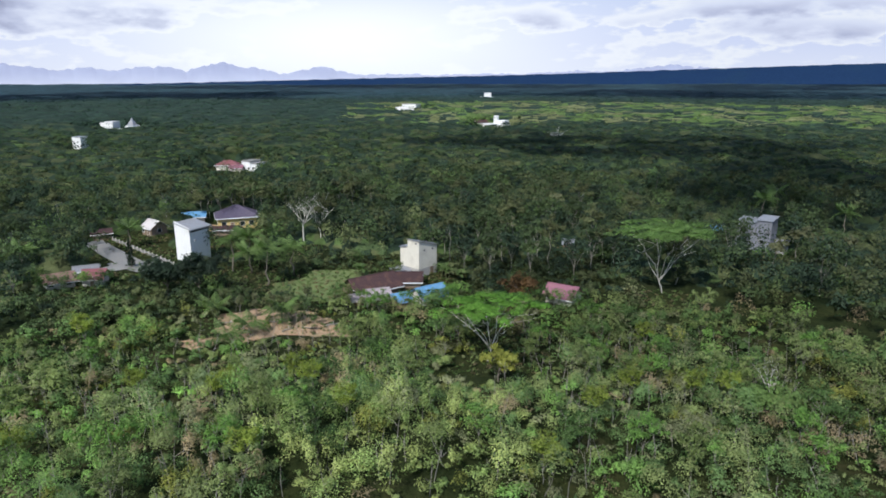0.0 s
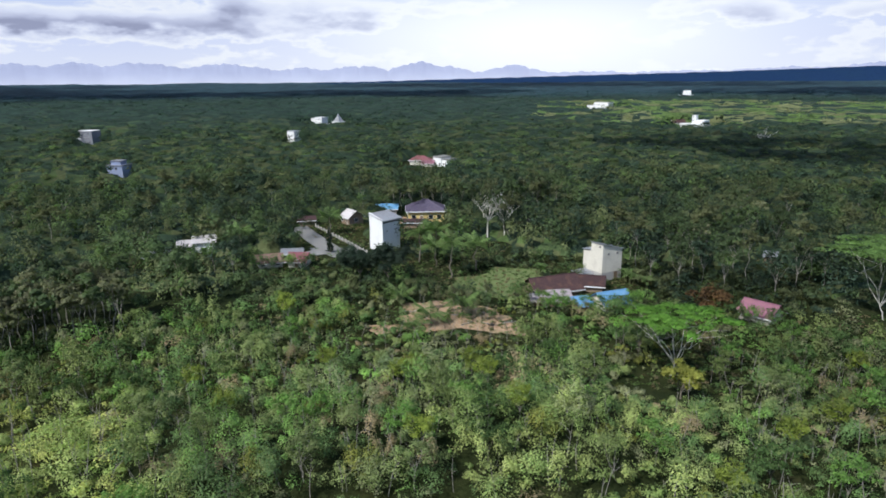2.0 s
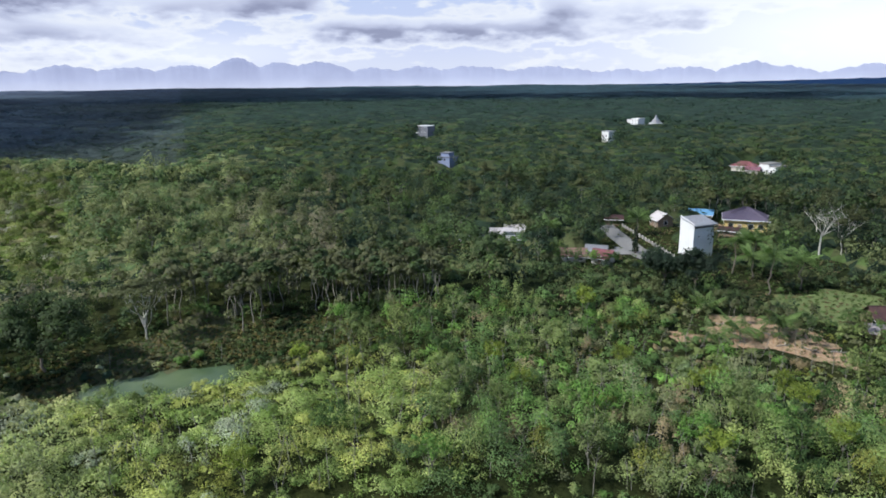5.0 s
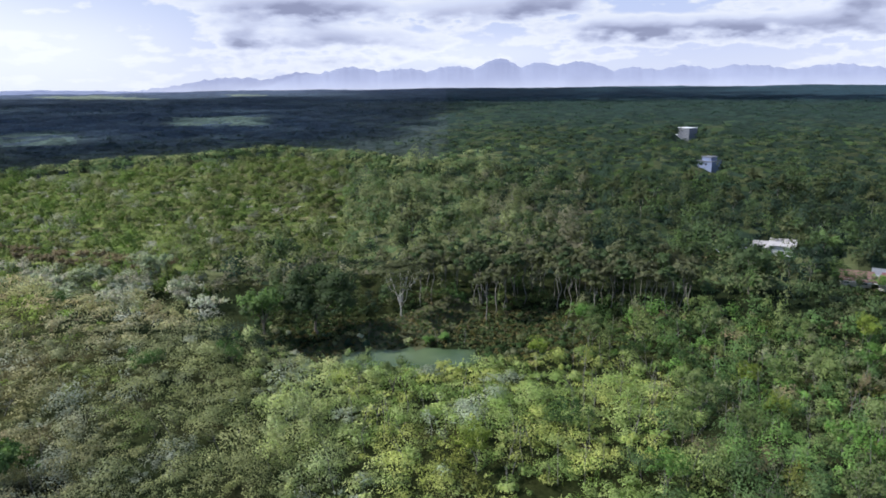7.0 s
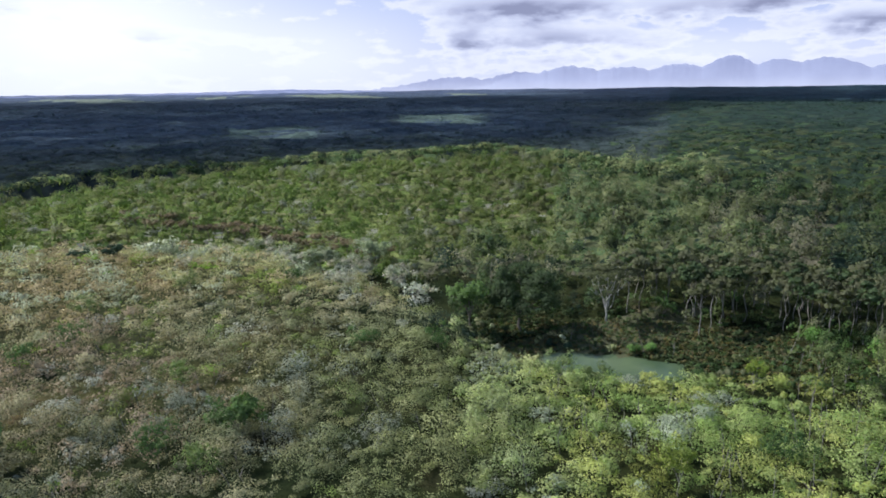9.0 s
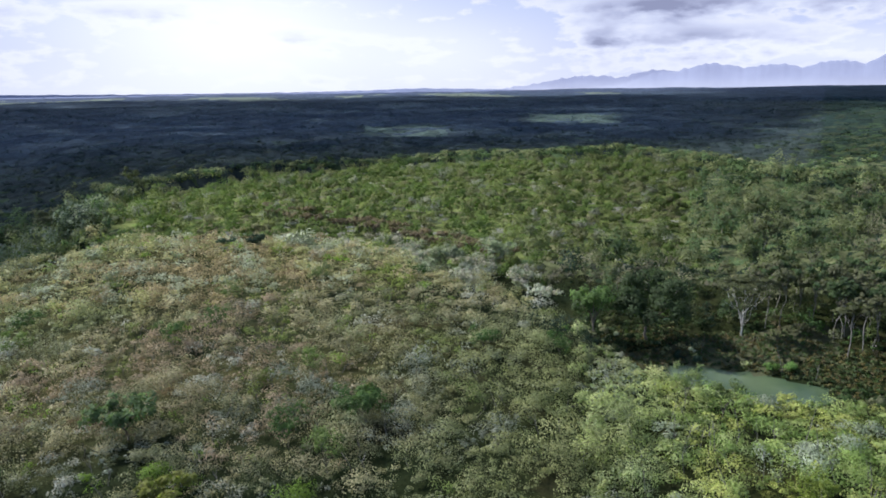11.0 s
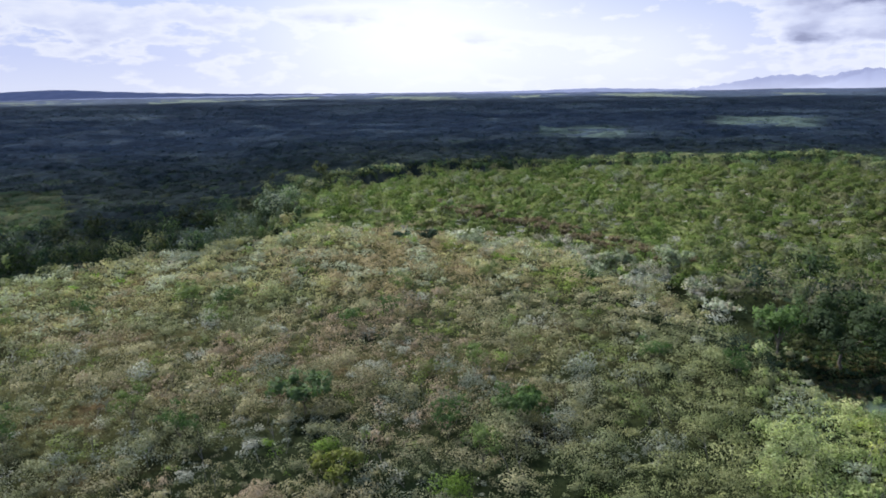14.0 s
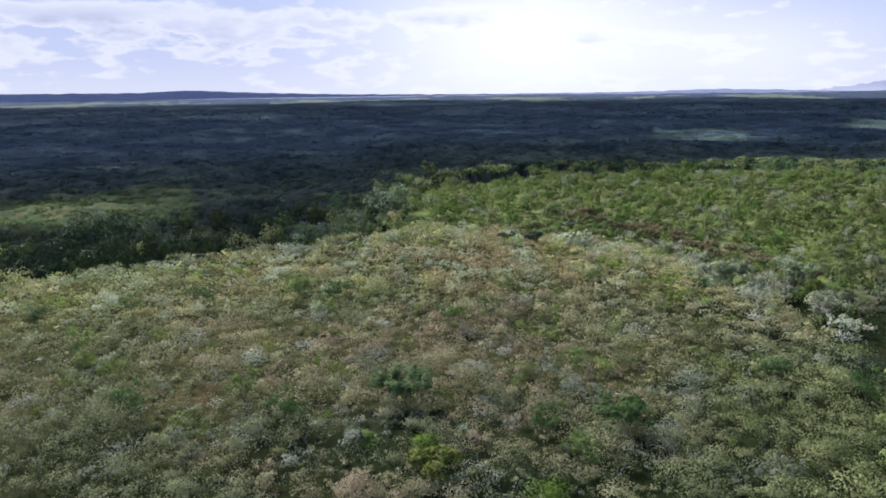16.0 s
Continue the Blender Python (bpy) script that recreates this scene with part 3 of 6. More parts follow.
part("roof", slope_sheet((-w_ / 2 - 0.3, d_ / 2 + 0.4, 6.42), (w_ / 2 + 0.3, d_ / 2 + 0.4, 6.42), (w_ / 2 + 0.3, 0.62, 6.85), (-w_ / 2 - 0.3, 0.62, 6.85)), ZINC, tower)
vent_row(tower, (-1.2, 1.5), -d_ / 2, 6.0, "-y", 0.2)
opening(tower, "vent", -w_ / 2, -2.2, 7.7, 0.4, 0.35, "-x", CEMENT)
opening(tower, "door", 1.2, -d_ / 2 - 0.03, -0.2, 0.9, 2.0, "-y", WOOD, False)


def twin_tower():
    """Two joined grey blocks, one a storey higher and nearer."""
    t = thing("bird_house_tower", "twin grey unpainted bird-house tower standing among trees", "tower", spot(72.0, 183, -34))
    part("wall", block(-5.4, -0.2, -2.8, 3.0, -1.5, 7.6), GREY_WALL, t)
    part("wall", block(-0.2, 3.4, -4.0, 2.6, -1.5, 8.6), GREY_WALL, t)
    part("roof", slope_sheet((-5.7, -3.2, 7.65), (-0.25, -3.2, 7.65), (-0.25, 3.3, 8.0), (-5.7, 3.3, 8.0)), ZINC, t)
    part("roof", slope_sheet((-0.5, -4.4, 8.65), (3.7, -4.4, 8.65), (3.7, 2.9, 9.0), (-0.5, 2.9, 9.0)), ZINC, t)
    for z in (2.2, 4.8):
        vent_row(t, (-4.2, -1.8), -2.8, z, "-y")
        vent_row(t, (0.8, 2.4), -4.0, z + 0.8, "-y")
    part("annex", block(3.4, 6.6, -2.5, 2.4, -1.5, 2.3), CEMENT, t)
    part("annex_roof", slope_sheet((3.45, -2.9, 2.35), (7.0, -2.9, 2.35), (7.0, 2.7, 2.9), (3.45, 2.7, 2.9)), ZINC, t)


twin_tower()


def hip_house(name, label, m, w, d, h, rise, wall, roof, eave=0.7, openings=()):
    t = thing(name, label, "house", m)
    part("wall", block(-w / 2, w / 2, -d / 2, d / 2, -1.2, h), wall, t)
    a, b, r = w / 2 + eave, d / 2 + eave, max(0.3, (w - d) / 2)
    z0, z1 = h - 0.1, h + rise
    c = [(-a, -b, z0), (a, -b, z0), (a, b, z0), (-a, b, z0)]
    p, q = (-r, 0, z1), (r, 0, z1)
    part("roof", slope_sheet(c[0], c[1], q, p), roof, t)
    part("roof", slope_sheet(c[2], c[3], p, q), roof, t)
    part("roof", slope_sheet(c[1], c[2], q, q, rib=0.5), roof, t)
    part("roof", slope_sheet(c[3], c[0], p, p, rib=0.5), roof, t)
    for x0, x1, y0, y1 in ((-a, a, -b - 0.05, -b), (-a, a, b, b + 0.05), (-a - 0.05, -a, -b, b), (a, a + 0.05, -b, b)):
        part("fascia", block(x0, x1, y0, y1, z0 - 0.22, z0 + 0.07), WHITE_WALL, t, "white eave board")
    part("finial", block(-r - 0.15, r + 0.15, -0.12, 0.12, z1, z1 + 0.15), roof, t)
    for kind, x, z, ww, hh, face in openings:
        y = {"-y": -d / 2, "+y": d / 2}.get(face, x)
        xx = {"-x": -w / 2, "+x": w / 2}.get(face, x)
        opening(t, kind, xx, y, z, ww, hh, face, WHITE_WALL, kind == "window")
    return t


villa = hip_house("house", "yellow single-storey house with dark violet hipped roof", spot(-79.2, 203.5, 24), 11.6, 10.0, 3.6, 2.9, YELLOW_WALL, VIOLET_TILE,
                  openings=[("window", -4, 0.9, 1.3, 1.4, "-y"), ("door", -1.6, 0, 1.0, 2.1, "-y"), ("window", 1.4, 0.9, 1.3, 1.4, "-y"), ("window", 4.0, 0.9, 1.3, 1.4, "-y"), ("window", -2.5, 0.9, 1.2, 1.4, "-x"), ("window", 2.2, 0.9, 1.2, 1.4, "-x")])
gable_house("carport", "low carport with dark red-brown sheet roof beside the villa", spot(-78.0, 191.0, 15), 6.0, 3.6, 1.9, 0.6, WOOD, BROWN_SHEET)
gable_house("shed", "small shed with dark blue sheet roof behind the tower", spot(-94.0, 206, 20), 6.5, 5.0, 2.6, 1.1, CEMENT, BLUE_SHEET)
gable_house("house", "grey timber house with bright white metal roof", spot(-99.0, 190, -32), 4.8, 5.0, 2.6, 1.7, WOOD, WHITE_SHEET, openings=[("window", -1.8, 0.9, 1.1, 1.1, "-y"), ("door", 0.8, 0, 0.9, 2.0, "-y"), ("window", 0.0, 0.9, 1.1, 1.1, "+x")])
gable_house("stall", "open roadside stall with rusty dark red roof at the lane's end", spot(-111.5, 183, 35), 5.0, 3.4, 2.0, 0.8, WOOD, BROWN_SHEET)
gable_house("house", "house with faded terracotta tiled roof half hidden by shrubs", spot(-95.3, 138.3, 40), 5.6, 4.6, 1.6, 1.3, CREAM_WALL, TERRA_SHEET, openings=[("window", -1.8, 0.6, 1.0, 1.0, "-y"), ("window", 1.6, 0.6, 1.0, 1.0, "-y")])
gable_house("house", "small house with dusty red sheet roof beside the yard", spot(-88.6, 141.2, 12), 4.2, 4.6, 1.8, 1.4, CREAM_WALL, RED_SHEET, openings=[("door", 0.0, 0, 0.9, 2.0, "-y")])
gable_house("shed", "low grey zinc roof lean-to behind the red roof", spot(-93.3, 145.6, 28), 4.6, 3.4, 2.0, 0.7, CEMENT, ZINC)


def box_house():
    """Two joined whitewashed blocks with flat sheet roofs at two levels."""
    t = thing("house", "whitewashed house with two flat white roofs among trees", "house", spot(-122.5, 144.5, 36, 1.1))
    part("wall", block(-4.6, -0.6, -3, 3, -1.5, 3.0), CREAM_WALL, t)
    part("wall", block(-0.6, 5.0, -2.4, 3.4, -1.5, 3.7), WHITE_WALL, t)
    part("roof", slope_sheet((-5.0, -3.5, 3.05), (-0.5, -3.5, 3.05), (-0.5, 3.4, 3.5), (-5.0, 3.4, 3.5)), WHITE_SHEET, t)
    part("roof", slope_sheet((-1.0, -3.0, 3.8), (5.5, -3.0, 3.8), (5.5, 3.9, 4.4), (-1.0, 3.9, 4.4)), WHITE_SHEET, t)
    opening(t, "window", -2.6, -3.0, 0.9, 1.2, 1.2, "-y", WHITE_WALL)
    opening(t, "window", 2.2, -2.4, 1.2, 1.4, 1.2, "-y", WHITE_WALL)


box_house()
gable_house("shed", "long low shed with pale grey corrugated roof", spot(-125.5, 133.5, 40), 6.0, 4.6, 1.6, 0.7, WOOD, ZINC)

# sheds round the cream tower
gable_house("house", "long wooden house with rusted dark brown roof", spot(-25.6, 140.0, 42), 10.5, 7.0, 1.5, 2.2, WOOD, BROWN_SHEET, openings=[("window", -1.6, 0.6, 1.0, 0.9, "-x")])
gable_house("house", "wooden annex with dark brown roof joined behind the long house", spot(-18.8, 145.2, 5), 6.8, 5.0, 1.7, 1.3, WOOD, BROWN_SHEET)


def lean_to(name, label, m, w, d, h, rise, wall, roof):
    t = thing(name, label, "shed", m)
    part("wall", prism([(-w / 2, -d / 2), (w / 2, -d / 2), (w / 2, d / 2), (-w / 2, d / 2)], -1.2, (h, h, h + rise, h + rise)), wall, t)
    part("roof", slope_sheet((-w / 2 - 0.4, -d / 2 - 0.5, h - 0.05), (w / 2 + 0.4, -d / 2 - 0.5, h - 0.05), (w / 2 + 0.4, d / 2 + 0.4, h + rise + 0.15), (-w / 2 - 0.4, d / 2 + 0.4, h + rise + 0.15)), roof, t)
    opening(t, "door", 0, -d / 2, 0, 0.9, 1.8, "-y", WOOD, False)
    return t


lean_to("shed", "lean-to with pale dusty white sheet roof", spot(-22.6, 133.0, 24), 4.4, 3.4, 1.2, 1.1, WOOD, DUSTY_SHEET)
lean_to("shed", "low lean-to with pale pinkish sheet roof", spot(-26.6, 131.8, 30), 3.6, 2.6, 1.0, 0.6, WOOD, DUSTY_SHEET)
gable_house("house", "house with bright blue sheet gable roof behind shrubs", spot(-12.6, 135.0, 42), 6.2, 5.4, 1.5, 1.6, CREAM_WALL, BLUE_SHEET, openings=[("window", -1.5, 0.5, 1.0, 0.8, "-y")])
lean_to("shed", "blue sheet lean-to at the end of the house", spot(-17.6, 131.4, 36), 3.2, 3.2, 1.2, 0.8, WOOD, BLUE_SHEET)
lean_to("shed", "small awning of grey zinc sheets at the tower's foot", spot(-20.6, 151.0, 50), 3.4, 2.6, 1.7, 0.4, CEMENT, ZINC)
gable_house("house", "house with faded pink sheet roof under trees", spot(15.2, 136.0, -30), 5.8, 5.4, 1.7, 1.7, CREAM_WALL, PINK_SHEET)
gable_house("house", "house with blue and grey roof behind the umbrella tree", spot(62.5, 196.0, -10), 6.0, 5.0, 2.5, 1.3, CEMENT, BLUE_SHEET)
lean_to("shed", "small shed with grey roof deep among the trees", spot(21.0, 180, -5), 2.8, 2.6, 1.6, 0.7, WOOD, ZINC)

# concrete lane, yard and fence
EARTH = surface("bare_earth", (0.27, 0.145, 0.07), (0.52, 0.38, 0.25), 0.35, 0.95, grime=(0.17, 0.17, 0.075), dirty=0.95, bump=0.6)
DRY_GRASS = surface("dry_grass", (0.1, 0.145, 0.04), (0.17, 0.21, 0.07), 0.4, 0.95, grime=(0.06, 0.09, 0.03), dirty=0.6, bump=0.8)

BANK = surface("bank_grass", (0.05, 0.06, 0.022), (0.1, 0.098, 0.04), 0.4, 0.95, grime=(0.06, 0.06, 0.028), dirty=0.6, bump=0.8)


def strip(points, width, lift, n=40):
    """A draped ribbon along a line."""
    pts = np.array(points, float)
    s = np.r_[0, np.cumsum(np.linalg.norm(np.diff(pts, axis=0), axis=1))]
    t = np.linspace(0, s[-1], n)
    c = np.c_[np.interp(t, s, pts[:, 0]), np.interp(t, s, pts[:, 1])]
    g = np.gradient(c, axis=0)
    side = np.c_[-g[:, 1], g[:, 0]] / np.linalg.norm(g, axis=1, keepdims=True)
    rows = [c + side * k * width / 2 for k in (-1, -0.3, 0.3, 1)]
    v = np.concatenate([np.c_[p, height(p[:, 0], p[:, 1]) + lift] for p in rows])
    f = [(k * n + i, (k + 1) * n + i, (k + 1) * n + i + 1, k * n + i + 1) for k in range(3) for i in range(n - 1)]
    return v, np.array(f)[:, ::-1]


def patch(name, label, x, y, a, b, rz, material, lift, seed):
    """A draped uneven patch of soil or grass."""
    ang, rad = np.meshgrid(np.linspace(0, 2 * np.pi, 48, endpoint=False), np.linspace(0.02, 1, 9), indexing="ij")
    edge = 1 + 0.16 * np.sin(ang * 3 + seed) + 0.1 * np.sin(ang * 7 + 2 * seed) + 0.05 * np.sin(ang * 13 + seed)
    u, w = np.cos(ang) * rad * edge * a, np.sin(ang) * rad * edge * b
    c, s = math.cos(radians(rz)), math.sin(radians(rz))
    px_, py_ = (x + u * c - w * s).ravel(), (y + u * s + w * c).ravel()
    v = np.c_[px_, py_, height(px_, py_) + lift]
    f = [(i * 9 + k, ((i + 1) % 48) * 9 + k, ((i + 1) % 48) * 9 + k + 1, i * 9 + k + 1) for i in range(48) for k in range(8)]
    return tagged(new(name, sheet(name, v, np.array(f)[:, ::-1], material)), label, "ground", kind="structure")


v, f = strip([(-112, 179), (-104, 171), (-92, 160), (-84, 153), (-76, 150)], 5.6, 0.18)
tagged(new("road", sheet("road", v, f, CONCRETE)), "pale concrete lane between the yard and the fence", "road", kind="structure")
patch("pavement", "pale swept yard in front of the houses", -88, 156, 7, 4, 25, CONCRETE, 0.12, 2.0)
patch("soil_patch", "orange bare earth of a fresh clearing", -42, 119, 10, 8, 10, EARTH, 0.10, 1.0)
patch("soil_patch", "orange bare earth with tree stumps", -31, 115.5, 6, 3, 0, EARTH, 0.11, 3.2)
patch("soil_patch", "bare earth beside the villa", -88, 198, 7, 5, 20, EARTH, 0.12, 5.0)
patch("soil_patch", "reddish earth at the edge of the clearing", -50.5, 108.5, 3.6, 2.4, 20, EARTH, 0.11, 7.0)
patch("lawn", "dry yellow-green lawn beside the brown roof", -35, 143, 13, 12, 20, DRY_GRASS, 0.08, 4.0)
patch("lawn", "rough brown-green grass on the pond's far bank", -112, 40, 7, 24, 22, BANK, 0.07, 8.0)

fence = thing("fence", "low pale precast concrete fence along the lane", "fence", pose(0, 0, 0))
p0, p1 = Vector((-107.0, 181.0, 0)), Vector((-77.5, 156.3, 0))
n_ = 16
ang_ = math.degrees(math.atan2(p1.y - p0.y, p1.x - p0.x))
post_bm = block(-0.09, 0.09, -0.09, 0.09, -0.4, 1.15)
post = part("post", post_bm, CREAM_WALL, fence)
panel = part("panel", block(0.115, (p1 - p0).length / n_ - 0.115, -0.04, 0.04, 0.02, 0.85), CONCRETE, fence)
for k in range(n_ + 1):
    p = p0.lerp(p1, k / n_)
    m = spot(p.x, p.y, ang_)
    for ob in ((post, panel) if k < n_ else (post,)):
        o = ob if k == 0 else ob.copy()
        if k:
            scene.collection.objects.link(o)
        o.matrix_world = m


# ---- far buildings ----
def flat_block(name, label, x, y, rz, parts, wall, roof, category="house"):
    """Blocks (x0, x1, y0, y1, height) with parapet roofs and rows of windows to the front."""
    t = thing(name, label, category, spot(x, y, rz))
    for x0, x1, y0, y1, h in parts:
        part("wall", block(x0, x1, y0, y1, -2, h), wall, t)
        part("roof", block(x0 - 0.35, x1 + 0.35, y0 - 0.35, y1 + 0.35, h + 0.004, h + 0.3), roof, t)
        for z in np.arange(1.2, h - 1.4, 3.3):
            for u in np.arange(x0 + 1.4, x1 - 0.6, 3.4):
                opening(t, "window", float(u), y0, float(z), 0.9, 1.0, "-y", roof)
    return t


flat_block("house", "two-storey white house with flat roof terrace", -125.8, 352, -22, [(-4.2, 1.5, -4, 4, 5.2), (1.5, 5.4, -3.5, 4, 4.2)], WHITE_WALL, CONCRETE)
hip_house("house", "long low house with faded red hipped roof", spot(-139.4, 352, 10), 11, 7, 2.8, 2.2, CREAM_WALL, RED_SHEET)
gable_house("house", "low house with pale red sheet roof", spot(-133.0, 347, 12), 6, 5, 2.0, 1.2, CREAM_WALL, PINK_SHEET)
t_ = flat_block("bird_house_tower", "white windowless bird-house tower at the forest edge", -291, 467, -12, [(-3.6, 3.6, -3.6, 3.6, 8.4)], WHITE_WALL, ZINC, "tower")
flat_block("house", "long white two-storey building with flat roof", -378, 660, -14, [(-8, 4, -5, 5, 5.6), (-1, 8, -5.5, 4, 7)], WHITE_WALL, WHITE_WALL)
pav = flat_block("prayer_house", "white prayer house with tiered roof and small spire", -336, 624, -12, [(-12, 10, -6, 6, 4.6), (-4.5, 4.5, -4.5, 4.5, 7)], WHITE_WALL, WHITE_WALL, "building")
for k, (s, z) in enumerate(((4.6, 7.3), (2.8, 9.6), (1.2, 11.9))):
    bm = bmesh.new()
    bmesh.ops.create_cone(bm, cap_ends=True, segments=4, radius1=s * 1.3, radius2=s * 0.5, depth=2.6, matrix=pose(0, 0, z + 1.3, 0, 0, 45))
    part("roof_tier", bm, ZINC, pav)
gable_house("house", "small house with pale roof below the prayer house", spot(-318, 600, 20), 11, 7, 3, 2, CREAM_WALL, WHITE_SHEET)
flat_block("bird_house_tower", "blue-grey bird-house tower alone in the forest", -259, 257.5, 12, [(-4, 4, -4, 4, 6.2), (-2.5, 2.5, -2.5, 2.5, 8.3)], surface("blue_wall", (0.2, 0.25, 0.4), (0.28, 0.33, 0.48), 0.5, 0.85), GREY_WALL, "tower")
flat_block("bird_house_tower", "grey bird-house tower with white side wing, far off", -440, 412, 8, [(-5, 6, -5, 5, 10), (-11, -5, -4, 4, 4)], GREY_WALL, WHITE_WALL, "tower")
mosq = flat_block("mosque", "white mosque hall with square tower and long low roof", 5, 690, -28, [(-12, 11, -7, 6, 5), (-2, 1.6, -4, 0, 13), (2, 10, -4, 6, 8.5)], WHITE_WALL, WHITE_WALL, "building")
hip_house("house", "far house with terracotta roof beside the mosque", spot(-22, 738, 0), 22, 13, 4, 4, CREAM_WALL, TERRA_SHEET)
gable_house("house", "far house with brown roof near the mosque", spot(-12, 715, 30), 13, 9, 4, 3, CREAM_WALL, BROWN_SHEET)
gable_house("house", "far house with blue sheet roof near the mosque", spot(33, 738, -8), 16, 9, 4, 3, WHITE_WALL, BLUE_SHEET)
flat_block("building", "far white hall with long flat roof", -116, 955, -24, [(-16, 16, -8, 8, 7), (-6, 16, -7, 6, 11)], WHITE_WALL, WHITE_SHEET, "building")
gable_house("house", "far small white house on the lit field", spot(-137, 820, 10), 12, 8, 4, 2.5, WHITE_WALL, WHITE_SHEET)
flat_block("building", "far white domed building at the edge of the dark forest", -13, 1400, 0, [(-14, 14, -8, 8, 9), (-4, 10, -6, 6, 17)], WHITE_WALL, WHITE_WALL, "building")
hip_house("house", "far long house with dull pink roof", spot(-461, 815, 28), 26, 12, 4, 4, CREAM_WALL, RED_SHEET)
gable_house("house", "far white house among dark trees", spot(-537, 896, 30), 14, 9, 4, 3, WHITE_WALL, WHITE_SHEET)

# ---- plants ----
def foliage(cx, cy, cz, rad, tall, count, leaf, colour, seed, flat=0.0, dome=0.5, clump=5, sides=4):
    """Leaves for many crowns at once: centres, radii, half heights, leaves a crown, leaf length, colour."""
    g = np.random.default_rng(seed)
    idx = np.repeat(np.arange(len(cx)), count)
    n = len(idx)
    cd = g.normal(size=(len(cx), clump, 3))
    cd /= np.linalg.norm(cd, axis=2, keepdims=True)
    cd[:, :, 2] = np.abs(cd[:, :, 2]) * 0.95 - 0.3
    cd *= g.uniform(0.3, 0.75, (len(cx), clump, 1))
    own = cd[idx, g.integers(0, clump, n)]
    way = g.normal(size=(n, 3))
    way /= np.linalg.norm(way, axis=1, keepdims=True)
    way[:, 2] = np.where(g.random(n) < 0.6, np.abs(way[:, 2]), way[:, 2])
    off = own + way * (g.uniform(0.25, 1.0, (n, 1)) ** 0.6) * 0.45
    pos = np.c_[cx[idx] + off[:, 0] * rad[idx], cy[idx] + off[:, 1] * rad[idx], cz[idx] + off[:, 2] * tall[idx]]
    out = (off * 0.5 + way * 0.5) / (np.linalg.norm(off * 0.5 + way * 0.5, axis=1, keepdims=True) + 1e-6)
    nrm = out * dome * 1.5 + g.normal(size=(n, 3)) * (0.75 - dome * 0.6) + np.array([0, 0, 0.4 + flat])
    nrm /= np.linalg.norm(nrm, axis=1, keepdims=True)
    side = np.cross(nrm, g.normal(size=(n, 3)))
    side /= np.linalg.norm(side, axis=1, keepdims=True)
    fwd = np.cross(nrm, side)
    size = (leaf[idx] * g.uniform(0.55, 1.4, n))[:, None]
    droop = nrm * size * 0.14
    if sides == 3:
        v = np.stack([pos - fwd * size * 0.45 + side * size * 0.34, pos - fwd * size * 0.35 - side * size * 0.34 - droop, pos + fwd * size * 0.7 - droop * 1.5], 1).reshape(-1, 3)
    else:
        v = np.stack([pos - fwd * size * 0.5, pos + side * size * 0.34 - droop, pos + fwd * size * 0.55 - droop * 0.5, pos - side * size * 0.34 - droop], 1).reshape(-1, 3)
    f = np.arange(sides * n).reshape(-1, sides)
    ways = off / (np.linalg.norm(off, axis=1, keepdims=True) + 1e-6) * 0.55 + way * 0.45 + np.array([0, 0, 0.25])
    ways /= np.linalg.norm(ways, axis=1, keepdims=True) + 1e-6
    return v, f, colour[idx] * g.uniform(0.85, 1.15, (n, 1)), ways


def tubes(lines, sides=6):
    """Tapered stems: lines of (points, radii)."""
    vs, fs, base = [], [], 0
    ring = np.linspace(0, 2 * np.pi, sides, endpoint=False)
    for pts, rad in lines:
        pts = np.asarray(pts, float)
        g = np.gradient(pts, axis=0)
        g /= np.linalg.norm(g, axis=1, keepdims=True) + 1e-9
        ref = np.where(np.abs(g[:, 2:3]) > 0.9, np.array([[1.0, 0, 0]]), np.array([[0, 0, 1.0]]))
        a = np.cross(g, ref)
        a /= np.linalg.norm(a, axis=1, keepdims=True)
        b = np.cross(g, a)
        v = pts[:, None] + (np.cos(ring)[None, :, None] * a[:, None] + np.sin(ring)[None, :, None] * b[:, None]) * np.asarray(rad)[:, None, None]
        vs.append(v.reshape(-1, 3))
        for i in range(len(pts) - 1):
            for k in range(sides):
                q = (k + 1) % sides
                fs.append((base + i * sides + k, base + i * sides + q, base + (i + 1) * sides + q, base + (i + 1) * sides + k))
        base += len(pts) * sides
    return np.concatenate(vs), np.array(fs)


def bend(a, b, sag, g, n=5):
    """A slightly crooked line from a to b."""
    a, b = np.array(a, float), np.array(b, float)
    t = np.linspace(0, 1, n)[:, None]
    p = a + (b - a) * t + np.array([0, 0, 1.0]) * sag * np.sin(t * np.pi)
    p[1:-1] += g.normal(0, 0.03, (n - 2, 3)) * np.linalg.norm(b - a)
    return p


def set_mesh(name, me, parent, label=""):
    ob = new(name, me)
    ob.parent = parent
    return tagged(ob, label)


